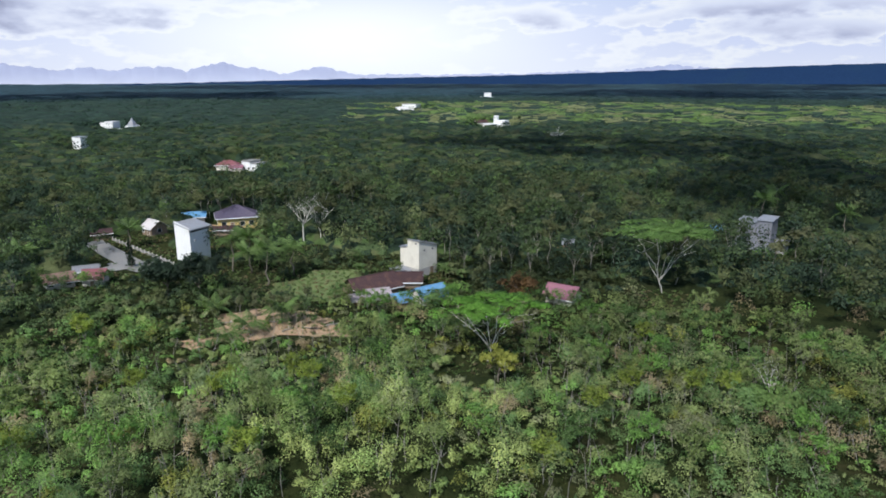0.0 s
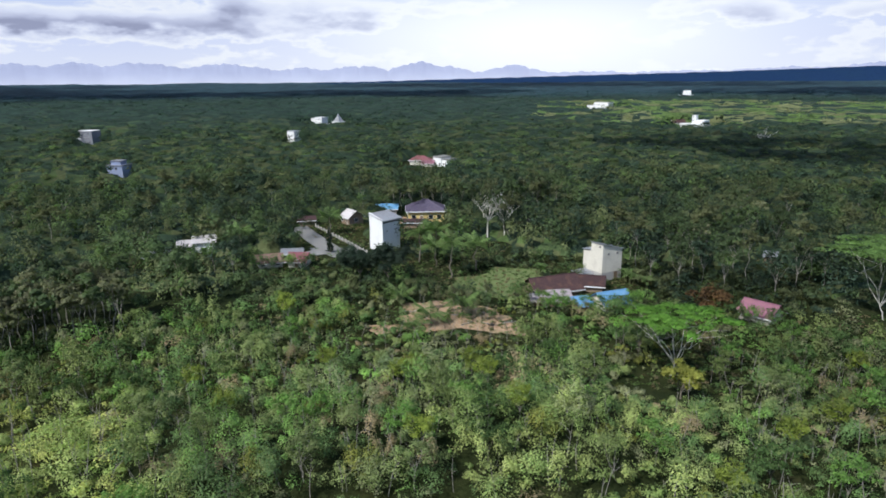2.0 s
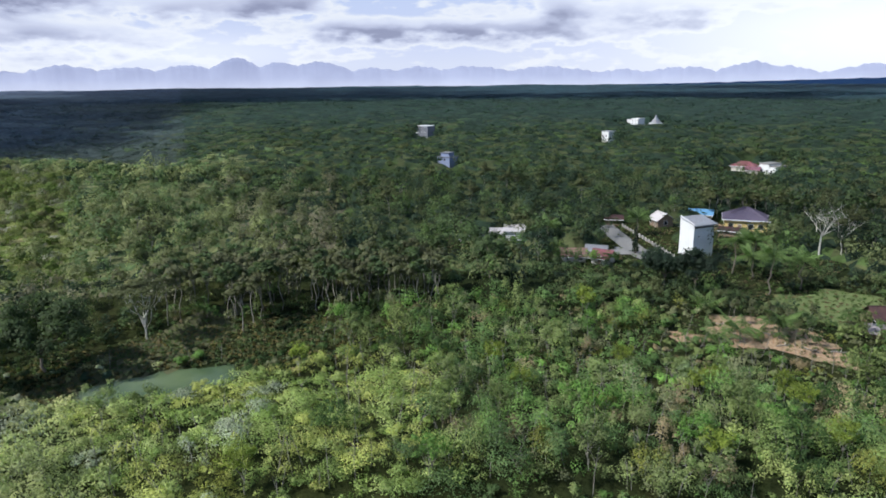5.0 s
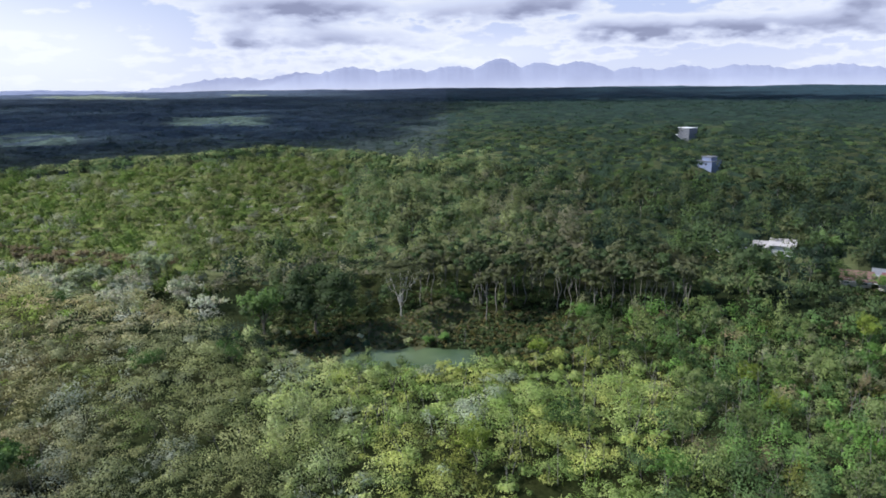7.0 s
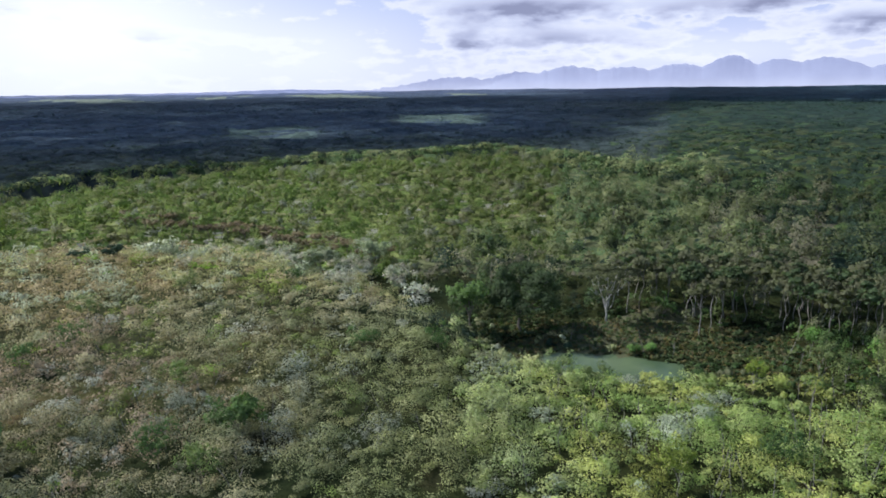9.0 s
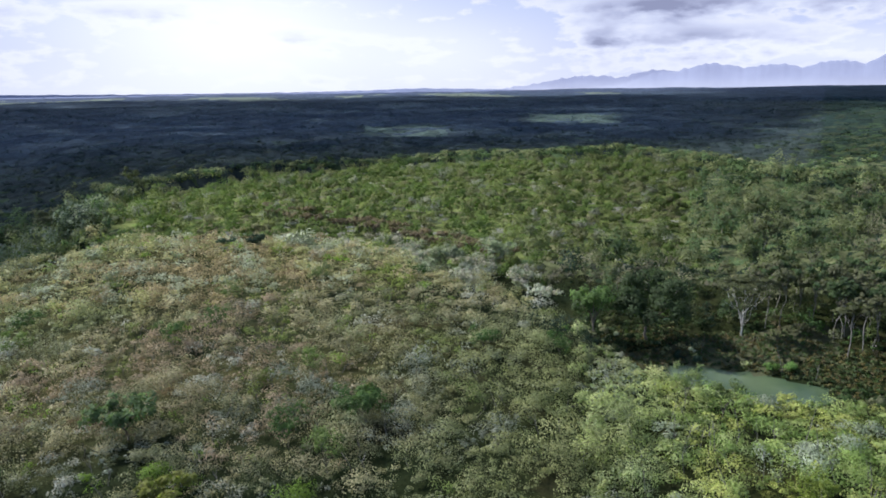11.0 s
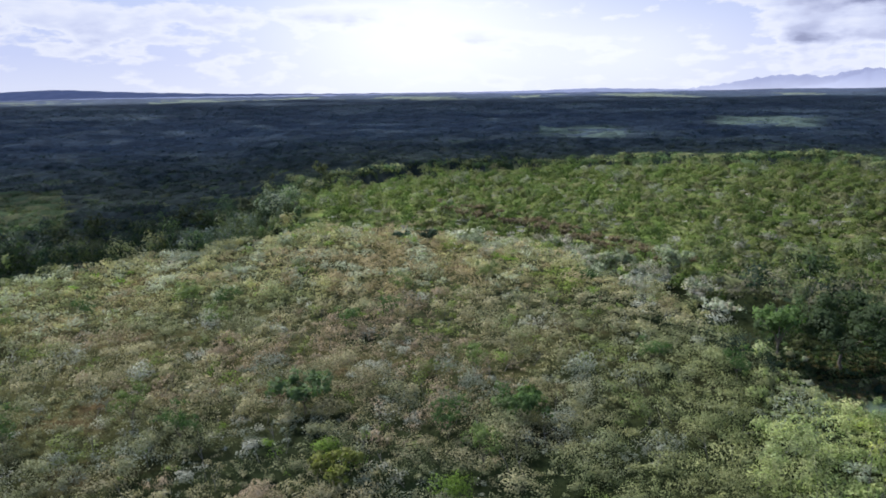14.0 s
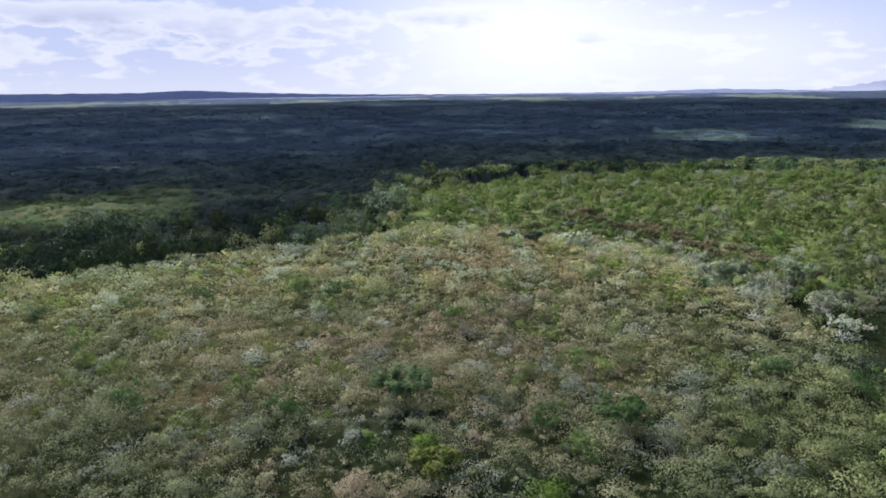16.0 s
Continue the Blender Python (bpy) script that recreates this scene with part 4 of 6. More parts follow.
def tree(name, label, x, y, h, spread, style, colour, leaf, count, bark, seed, category="tree", group="", thick=None, sides=4):
    """A tapered trunk with limbs and an uneven leafy crown. style: umbrella, round, bare, column, pole."""
    g = np.random.default_rng(seed)
    t = thing(name, label, category, spot(x, y, g.uniform(0, 360)), group)
    th = thick or 0.022 * h + 0.05
    fork = {"umbrella": 0.2, "round": 0.3, "bare": 0.42, "column": 0.7, "pole": 0.62}[style] * h
    lines, tips = [], []
    top = np.array([g.normal(0, 0.03) * h, g.normal(0, 0.03) * h, fork])
    lines.append((bend((0, 0, -0.5), top, 0, g), np.linspace(th, th * 0.72, 5)))
    k = {"umbrella": 8, "round": 7, "bare": 7, "column": 3, "pole": 4}[style]
    for i in range(k):
        a = 6.283 * (i + g.uniform(-0.3, 0.3)) / k
        if style == "umbrella":
            tip = np.array([math.cos(a), math.sin(a), 0]) * spread * g.uniform(0.45, 0.8) + (0, 0, h * g.uniform(0.8, 0.92))
        elif style == "column":
            tip = np.array([math.cos(a) * spread * 0.3, math.sin(a) * spread * 0.3, h * 0.95])
        elif style == "pole":
            tip = np.array([math.cos(a), math.sin(a), 0]) * spread * g.uniform(0.3, 0.6) + (0, 0, h * g.uniform(0.78, 0.95))
        else:
            tip = np.array([math.cos(a), math.sin(a), 0]) * spread * g.uniform(0.4, 0.8) + (0, 0, h * g.uniform(0.62, 0.98))
        start = top * g.uniform(0.8, 1.0)
        lines.append((bend(start, tip, 0.05 * h * (style != "bare"), g), np.linspace(th * 0.45, th * 0.1, 5)))
        tips.append(tip)
        for _ in range(3 if style in ("bare", "umbrella") else 2):
            mid = start + (tip - start) * g.uniform(0.4, 0.8)
            tw = mid + np.array([g.normal(0, 0.28) * spread, g.normal(0, 0.28) * spread, g.uniform(0.05, 0.2) * h])
            lines.append((bend(mid, tw, 0, g, 4), np.linspace(th * 0.2, th * 0.05, 4)))
            tips.append(tw)
            if style == "bare":
                for _ in range(2):
                    t2 = tw + np.array([g.normal(0, 0.14) * spread, g.normal(0, 0.14) * spread, g.uniform(0.02, 0.09) * h])
                    lines.append((bend(mid + (tw - mid) * 0.6, t2, 0, g, 3), np.linspace(th * 0.09, th * 0.03, 3)))
    v, f = tubes(lines, 6 if th > 0.2 else 3)
    me = sheet("trunk", v, f, bark)
    me.polygons.foreach_set("use_smooth", np.ones(len(f), bool))
    set_mesh("trunk", me, t)
    if count:
        tips = np.array(tips)
        n = len(tips)
        if style == "umbrella":
            rad, tall, flat = spread * g.uniform(0.18, 0.34, n), np.full(n, 0.06 * h), 1.2
            tips[:, 2] = h * (0.93 - 0.13 * (np.hypot(tips[:, 0], tips[:, 1]) / spread) ** 2 + g.uniform(-0.05, 0.03, n))
        elif style == "column":
            zz = np.linspace(0.08, 0.97, 14)
            tips, n = np.c_[g.normal(0, 0.08, 14), g.normal(0, 0.08, 14), zz * h], 14
            rad, tall, flat = spread * (1.05 - zz ** 1.6) * 1.0 + 0.1, np.full(n, 0.09 * h), 0.0
        else:
            rad, tall, flat = spread * g.uniform(0.3, 0.52, n), spread * g.uniform(0.3, 0.5, n), 0.1
        col = np.tile(colour, (n, 1)) * g.uniform(0.85, 1.2, (n, 1))
        v, f, c, ways = foliage(tips[:, 0], tips[:, 1], tips[:, 2], rad, tall, max(6, count // n), np.full(n, leaf), col, seed + 5, flat, sides=sides)
        set_mesh("crown", sheet("crown", v, f, LEAF, c, ways), t)
    return t


# the blue is no leaf colour: distance haze for the far woods
GREEN, YELLOW, SILVER, BROWN, DARK, HAZE_BLUE, OLIVE, FRESH, PALE = (np.array(c) for c in (
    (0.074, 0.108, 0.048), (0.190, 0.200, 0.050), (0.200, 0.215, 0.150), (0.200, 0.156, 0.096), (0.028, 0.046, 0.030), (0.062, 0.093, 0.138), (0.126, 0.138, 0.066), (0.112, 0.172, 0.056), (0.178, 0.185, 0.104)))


def scatter(r0, r1, spacing, seed, az0=-35.0, az1=157.0):
    g = np.random.default_rng(seed)
    k = np.arange(-r1, r1, spacing)
    x, y = np.meshgrid(k, k)
    x = (x + g.uniform(-0.5, 0.5, x.shape) * spacing).ravel()
    y = (y + g.uniform(-0.5, 0.5, y.shape) * spacing).ravel()
    r, az = np.hypot(x, y), bearing(x, y)
    keep = (r >= r0) & (r < r1) & (az > az0) & (az < az1)
    return x[keep], y[keep], g


# open ground: (x, y, half width across the line to the drone's hill, half length along it)
YARDS = [(-78, 160, 7, 14), (-18, 143, 12, 13), (-27, 140, 9, 9), (-35, 144, 12, 12), (-92, 164, 9, 12), (-104, 178, 7, 10), (-97, 143, 7, 6), (-77, 190, 11, 22), (15, 136, 5, 8), (-43, 118.5, 12, 10), (-32, 116, 8, 6), (-73, 178, 8, 12), (-57, 148, 10, 8), (-91, 136, 9, 7), (-122, 129, 6, 6), (-86, 149, 8, 6), (-119, 134, 9, 15), (70, 176, 7, 10),
         (-99, 186, 6, 12), (-245, 243, 6, 36), (-425, 398, 9, 50), (-281, 448, 7, 45), (-350, 623, 26, 50), (-129, 332, 17, 55), (-49, 172, 6, 8), (5, 668, 22, 60), (-116, 945, 16, 60), (67, 203, 5, 7), (-112, 40, 7, 7), (-106, 53, 7, 8), (-117, 27, 5, 5), (-50, 140, 4, 6), (-4, 128, 6, 5), (21, 178, 3, 6), (-106, 23, 5, 5), (0, 96, 7, 7), (36, 136, 9, 8), (1, 112, 5, 5), (-104, 63, 6, 8), (-110, 49, 7, 7)]


def openness(x, y):
    """1 in the yards, 0 in the woods."""
    out = np.zeros_like(x)
    for px_, py_, a, b in YARDS:
        d = math.hypot(px_, py_)
        fx, fy = px_ / d, py_ / d
        u, v = (x - px_) * fy - (y - py_) * fx, (x - px_) * fx + (y - py_) * fy
        out = np.maximum(out, 1 - smooth(0.75, 1.15, np.hypot(u / a, v / b)))
    return out


def scrubland(x, y):
    """1 on the open hills to the west, where only scrub grows."""
    r, az = np.hypot(x, y), bearing(x, y)
    az = az + 2.5 * waves(x, y, 38, 71) * smooth(80, 120, r)
    edge = brow_at(az) + 4 * waves(x, y, 23, 72) + 22 * window(az, 88, 118, 6)
    return np.where(az > 84, 1 - smooth(edge - 5, edge + 9, r), np.where(r < 118, 1.0, 0.0) * (az > 40))


def ridge_wood(x, y):
    """1 on the long low ridge beyond the heath, under young rubber trees."""
    r, az = np.hypot(x, y), bearing(x, y)
    az = az + 2.5 * waves(x, y, 38, 71)
    return (az > 74) & (az < 122) & (r > np.where(az > 86, brow_at(az) + 8, 170)) & (r < crest_at(az) + 45) & (scrubland(x, y) < 0.5)


def palette(x, y, g):
    """What grows where: a base colour for each plant, with painted sun, shade and haze."""
    r, az = np.hypot(x, y), bearing(x, y)
    n = len(x)
    patch3 = waves(x, y, 19, 23)
    u = np.clip(0.5 + 0.3 * waves(x, y, 13, 41) + 0.15 * waves(x, y, 5, 42) + g.normal(0, 0.16, n), 0, 0.999)
    pick = np.clip(0.5 + 0.28 * waves(x, y, 17, 43) + 0.16 * waves(x, y, 6, 44) + g.normal(0, 0.18, n), 0, 0.999)
    col = np.where((u < 0.45)[:, None], GREEN, np.where((u < 0.75)[:, None], OLIVE, FRESH))
    near = (r < 135) & (az < 70)
    col = np.where(near[:, None], col * np.array([1.2, 1.33, 1.05]), col)
    col = np.where((near & (pick > 0.76))[:, None], PALE, col)
    col = np.where((near & (patch3 > 0.45) & (g.random(n) < 0.35))[:, None], BROWN * 0.95, col)
    glen = window(az, 4, 46, 5) * window(r, 96, 175, 10)
    col = col * (1 + 0.4 * glen)[:, None]
    front = (r < 96) & (az < 50)
    col = np.where(front[:, None], col * np.interp(az, [-30, 0, 30, 44], [1.2, 1.5, 1.5, 1.05])[:, None] + 0.012, col)
    lush = (window(az, -1, 17, 6) * (1 - smooth(74, 88, r))) > g.uniform(0.2, 1.1, n)
    col = np.where(lush[:, None], np.where((u > 0.5)[:, None], (0.34, 0.39, 0.145), (0.25, 0.33, 0.115)), col)
    scrub = scrubland(x, y) * smooth(62, 80, az)
    dry = scrub > 0.3
    meadow = (window(az, 54, 66, 15) * (1 - smooth(94, 112, r))) > g.uniform(0.1, 0.9, n)
    col = np.where(meadow[:, None], np.where((pick > 0.62)[:, None], (0.4, 0.42, 0.135), np.where((u > 0.5)[:, None], (0.32, 0.375, 0.14), (0.24, 0.315, 0.1))), col)
    col = np.where((~dry & (pick > 0.95) & (r < 135))[:, None], YELLOW, col)
    wood = (scrubland(x, y) < 0.5) & (r > 135)
    dusty = (waves(x, y, 12, 79) > 0.45) & (r < 96) & (az > 60) & (az < 150) & (g.random(n) < 0.5)
    # darker greens for the trees beside the pond
    pond_side = window(az, 72, 87, 2) * window(r, 108, 180, 10) * (g.random(n) < 0.6)
    col = np.where((pond_side > 0.5)[:, None], np.where((pick > 0.5)[:, None], GREEN * 0.9, DARK * 1.8), col)
    # grey-green, pale olive, taupe, silver and yellow-green shrubs in drifts
    drift = 0.5 * waves(x, y, 30, 74) + 0.35 * waves(x, y, 11, 75) + g.normal(0, 0.24, n) + np.interp(az, [80, 92, 100, 108, 116, 124, 150], [-0.6, -0.45, 0.1, 0.55, 0.6, 0.15, -0.3]) - 0.35 * (1 - smooth(62, 84, r))
    heath = np.where((drift > 0.45)[:, None], (0.46, 0.36, 0.245), np.where((drift > -0.15)[:, None], (0.49, 0.445, 0.26), (0.34, 0.35, 0.195)))
    pale = (0.6 * waves(x, y, 14, 76) + g.normal(0, 0.3, n) + 0.3 * window(r, 135, 200, 10) > 0.62)
    heath = np.where(pale[:, None], (0.56, 0.56, 0.47), heath)
    heath = np.where(((waves(x, y, 22, 77) > 0.75) & (g.random(n) < 0.6))[:, None], (0.27, 0.33, 0.09), heath)
    heath = np.where((g.random(n) < 0.025)[:, None], (0.26, 0.4, 0.06), heath) * np.interp(az, [74, 90], [0.92, 1.0])[:, None]
    k = (0.85 * (1 - smooth(84, 112, az)) * (1 - smooth(84, 122, r)))[:, None]
    heath = heath * (1 - k) + np.where((pick > 0.5)[:, None], (0.39, 0.42, 0.175), (0.3, 0.35, 0.145)) * k
    # lighter towards the brow: its sunlit look is put into the colour
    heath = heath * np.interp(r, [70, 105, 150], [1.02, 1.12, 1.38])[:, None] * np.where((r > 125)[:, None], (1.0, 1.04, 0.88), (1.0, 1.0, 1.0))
    col = np.where((dry & ~meadow & (pond_side < 0.5))[:, None], heath, col)
    crown = np.where((pick > 0.55)[:, None], (0.215, 0.25, 0.085), np.where((u > 0.4)[:, None], (0.165, 0.228, 0.062), (0.24, 0.235, 0.12)))
    crown = np.where((g.random(n) < 0.07)[:, None], (0.34, 0.34, 0.27), crown)
    young_ridge = ridge_wood(x, y)
    col = np.where(dusty[:, None], (0.38, 0.41, 0.32), col)
    # woodland's own dark greens, with shade among the trees worked into them
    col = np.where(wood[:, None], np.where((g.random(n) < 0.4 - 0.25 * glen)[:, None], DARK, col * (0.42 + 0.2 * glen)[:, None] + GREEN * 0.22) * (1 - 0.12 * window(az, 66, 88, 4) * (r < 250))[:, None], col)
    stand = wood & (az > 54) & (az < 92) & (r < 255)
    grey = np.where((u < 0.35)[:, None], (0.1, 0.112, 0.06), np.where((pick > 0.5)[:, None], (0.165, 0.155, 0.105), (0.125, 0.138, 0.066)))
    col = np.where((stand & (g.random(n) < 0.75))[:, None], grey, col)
    # ridge crowns dimmed towards bearing 74, cloud shade put into the colour
    col = np.where(young_ridge[:, None], crown * np.interp(az, [74, 92], [0.72, 1.0])[:, None], col)
    # sunlit slopes: the brightness is painted as lighter olive leaves
    sunny = window(az + 5 * waves(x, y, 60, 78), 70, 126, 16) * window(r, 180, 420, 40) - g.uniform(-0.25, 0.45, n)
    col = np.where(((sunny > 0.4) & (pick > 0.38) & ~dry & ~young_ridge)[:, None], np.where((u > 0.45)[:, None], OLIVE * 1.35, GREEN * 1.3), col)
    # dark far woods, with the cloud shade beyond the ridge painted in
    ridge_shade = smooth(0, 60, r - np.interp(az, [60, 68, 80, 87, 105, 122, 130], [330, 330, 440, 400, 330, 265, 235])) * smooth(60, 70, az)
    far_dark = np.maximum((smooth(230, 420, r) * 0.35 + smooth(480, 800, r) * 0.5) * (1 - smooth(54, 72, az)), ridge_shade)
    col = np.where((g.random(n) < far_dark * 0.85)[:, None], np.where((az > 66)[:, None], (0.052, 0.068, 0.06), DARK), col)
    # pale palms in the cloud gaps; the sunlight is in their colour
    palms = (window(az, 95.5, 100.5, 2) * window(r, 690, 810, 40) + window(az, 81.5, 87, 2) * window(r, 860, 1050, 40)) * (waves(x, y, 70, 61) > -0.4)
    col = np.where((palms > 0.5)[:, None], (0.1, 0.14, 0.125), col)
    fields = window(az, -26, 4, 14) * window(r, 720, 1080, 140) * np.clip(0.75 + 0.5 * waves(x, y, 190, 63) + 0.35 * waves(x, y, 70, 64), 0, 1)
    fields = ((fields > 0.38) & (g.random(n) < 0.68)).astype(float)
    col = np.where((fields > 0.5)[:, None], np.where((waves(x, y, 90, 65) > 0.1)[:, None], OLIVE * 1.3, FRESH * 0.9), col)
    # cloud shade and distance haze put into the far plants' colour
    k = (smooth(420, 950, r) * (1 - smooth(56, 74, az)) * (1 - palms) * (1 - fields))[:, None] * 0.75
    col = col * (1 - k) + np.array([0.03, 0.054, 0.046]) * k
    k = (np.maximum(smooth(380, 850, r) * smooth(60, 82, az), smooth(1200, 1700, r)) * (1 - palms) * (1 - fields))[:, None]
    col = col * (1 - k * 0.8) + np.where((az > 66)[:, None], HAZE_BLUE, (0.032, 0.064, 0.09)) * k * 0.8
    # green of the sunlit gap in the cloud bank, put into the leaves
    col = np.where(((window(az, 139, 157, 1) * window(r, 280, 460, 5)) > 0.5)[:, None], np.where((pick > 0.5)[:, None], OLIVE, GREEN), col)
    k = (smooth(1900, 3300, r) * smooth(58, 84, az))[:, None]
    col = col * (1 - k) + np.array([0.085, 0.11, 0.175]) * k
    strips = smooth(70, 90, az) * window(r, 2250, 2950, 120) * (waves(x * 0.5, y, 420, 67) > 0.25)
    col = np.where((strips > 0.5)[:, None], (0.2, 0.24, 0.2), col)
    return col * g.uniform(0.75, 1.25, (n, 1))


LEAF_FAR = leaf_material("far_leaf", 0.2, 0.25, 0.85)
LEAF_FAR.node_tree.nodes["Principled BSDF"].inputs["Roughness"].default_value = 0.95
LEAF_FAR.node_tree.nodes["Principled BSDF"].inputs["Specular IOR Level"].default_value = 0.05


def woods(name, label, r0, r1, spacing, h0, h1, leaves, leaf, seed, vary=0.0, scrub_h=None, material=LEAF, dome=0.5, az0=-35.0, az1=157.0, gardens=None, shade=1.0, rough=None, ridge=False, sides=3, slim=1.0):
    x, y, g = scatter(r0, r1, spacing, seed, az0, az1)
    free = openness(x, y)
    keep = (g.random(len(x)) > free * 1.4) & (pond_field(x, y) > 1.12)
    if gardens is not None:
        keep &= ((np.hypot(x, y) < 135) | (window(bearing(x, y), -9, 36, 1) * window(np.hypot(x, y), 135, 168, 2) > 0.5)) == gardens
    if rough is not None:
        keep &= (scrubland(x, y) > 0.5) == bool(rough)
    keep &= ridge_wood(x, y) == ridge
    x, y = x[keep], y[keep]
    az, r = bearing(x, y), np.hypot(x, y)
    n = len(x)
    h = g.uniform(h0, h1, n) * (1 + 0.22 * waves(x, y, 45, 31))
    if scrub_h:
        low = scrubland(x, y) > 0.5
        h = np.where(low, g.uniform(*scrub_h, n), h)
    garden = window(az, -9, 36, 4) * window(r, 120, 168, 5)
    h = np.where(garden > 0.5, np.minimum(h, g.uniform(1.6, 3.8, n)), h)
    shore = window(az, 56, 82, 3) * window(r, 84, 122, 4)
    h = np.where(shore > 0.5, np.minimum(h, g.uniform(0.8, 1.9, n) * np.where(r > 105, 0.7, 1.0)), h)
    mead = window(az, 48, 76, 5) * (1 - smooth(88, 102, r))
    h = np.where(mead > 0.5, np.minimum(h, g.uniform(1.0, 2.4, n)), h)
    glade = np.maximum(window(x, -11, 11, 2) * window(y, 84, 107, 3), window(az, 14, 27, 2) * window(r, 99, 132, 3))
    h = np.where(glade > 0.5, np.minimum(h, g.uniform(0.8, 1.7, n)), h)
    tallish = (g.random(n) < 0.06) & (garden + shore + mead + glade < 0.3) & (not ridge)
    h = np.where(tallish, h * 1.35, h)
    rad = np.minimum(spacing * g.uniform(0.5, 0.95, n), h * np.where(mead > 0.3, 1.8, 0.9))
    if vary:
        size = np.exp(g.normal(0, vary, n) + 0.25 * waves(x, y, 21, 51))
        h, rad = h * np.clip(size, 0.5, 1.8), rad * np.clip(size, 0.5, 1.9)
        leaves = leaves * np.clip(size, 0.45, 1.7) ** 1.5
    if r1 <= 240:
        # finer leaves on the plants near the hilltop
        fine = np.clip((112 / np.maximum(r, 1)) ** 2.0, 0.34, 2.5)
        leaves, leaf = leaves * fine, leaf / np.sqrt(fine)
    leaves = np.maximum(6, np.asarray(leaves * np.ones(n))).astype(int)
    rad = rad * np.where(mead > 0.3, 1.0, slim)
    tall = np.minimum(h * 0.62, rad * 1.6 / slim)
    z = height(x, y)
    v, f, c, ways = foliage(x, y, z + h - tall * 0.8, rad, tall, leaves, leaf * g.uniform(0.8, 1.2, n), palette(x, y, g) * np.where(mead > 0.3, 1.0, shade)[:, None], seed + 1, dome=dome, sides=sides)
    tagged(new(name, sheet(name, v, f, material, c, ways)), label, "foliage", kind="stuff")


# shade of the gaps is put into the undergrowth's colour
woods("undergrowth", "low tangled undergrowth between the saplings, dimmed for shade", 56, 172, 2.1, 0.8, 2.2, 38, 0.34, 98, vary=0.3, gardens=True, az1=84, shade=0.82)
woods("scrub", "dense young scrub and saplings with mixed green leaves", 56, 172, 2.9, 1.8, 4.9, 132, 0.285, 100, vary=0.45, gardens=True, az1=84, slim=0.78)
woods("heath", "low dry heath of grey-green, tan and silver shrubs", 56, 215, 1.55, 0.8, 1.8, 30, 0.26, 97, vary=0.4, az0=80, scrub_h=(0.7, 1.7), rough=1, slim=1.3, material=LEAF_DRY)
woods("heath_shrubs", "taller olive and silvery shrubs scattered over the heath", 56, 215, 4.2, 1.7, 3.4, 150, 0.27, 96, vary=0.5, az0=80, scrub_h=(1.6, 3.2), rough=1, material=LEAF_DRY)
woods("ridge_trees", "young rubber trees with pale olive crowns on the long ridge", 110, 440, 3.9, 3.2, 5.2, 85, 0.62, 99, vary=0.3, az0=70, az1=126, ridge=True, dome=0.7)
woods("hilltop_scrub", "low mixed green scrub right under the drone", 0, 15, 1.6, 0.8, 1.9, 30, 0.4, 103, az0=-125, az1=245)
woods("scrub_under_drone", "low green scrub on the hilltop", 15, 26, 2.2, 1.2, 2.6, 24, 0.45, 104, az0=-125, az1=245)
woods("scrub_around", "low green scrub round the hilltop", 26, 56, 4.5, 1.5, 3.0, 14, 0.75, 105, az0=-125, az1=245)
woods("scrub_behind", "green scrub on the far side of the hilltop", 56, 120, 6.0, 2.0, 4.0, 26, 1.2, 106, az0=157, az1=325)
woods("woodland", "close woodland of rubber trees and scrub", 135, 270, 4.7, 5.0, 11.0, 125, 0.56, 110, vary=0.3, scrub_h=(2.0, 3.8), gardens=False, rough=0, dome=0.7)


CANOPY, _t, _p = nodes_of("canopy")
_at = _t.nodes.new("ShaderNodeAttribute")
_at.attribute_name = "leaf_colour"
_co = _t.nodes.new("ShaderNodeTexCoord").outputs["Object"]
_n = [node(_t, "ShaderNodeTexNoise", Scale=s, Detail=6.0, Roughness=0.6) for s in (0.22, 0.9)]
for _k in _n:
    _t.links.new(_co, _k.inputs["Vector"])
_c = mix_color(_t, 1.0, _at.outputs["Color"], ramp(_t, _n[0].outputs["Fac"], [(0.3, (0.5, 0.52, 0.55)), (0.7, (1.4, 1.4, 1.3))]), "MULTIPLY")
_t.links.new(_c, _p.inputs["Base Color"])
_p.inputs["Roughness"].default_value, _p.inputs["Specular IOR Level"].default_value = 0.95, 0.05
_bump = node(_t, "ShaderNodeBump", Strength=0.6, Distance=0.8)
_t.links.new(_n[0].outputs["Fac"], _bump.inputs["Height"])
_t.links.new(_bump.outputs[0], _p.inputs["Normal"])


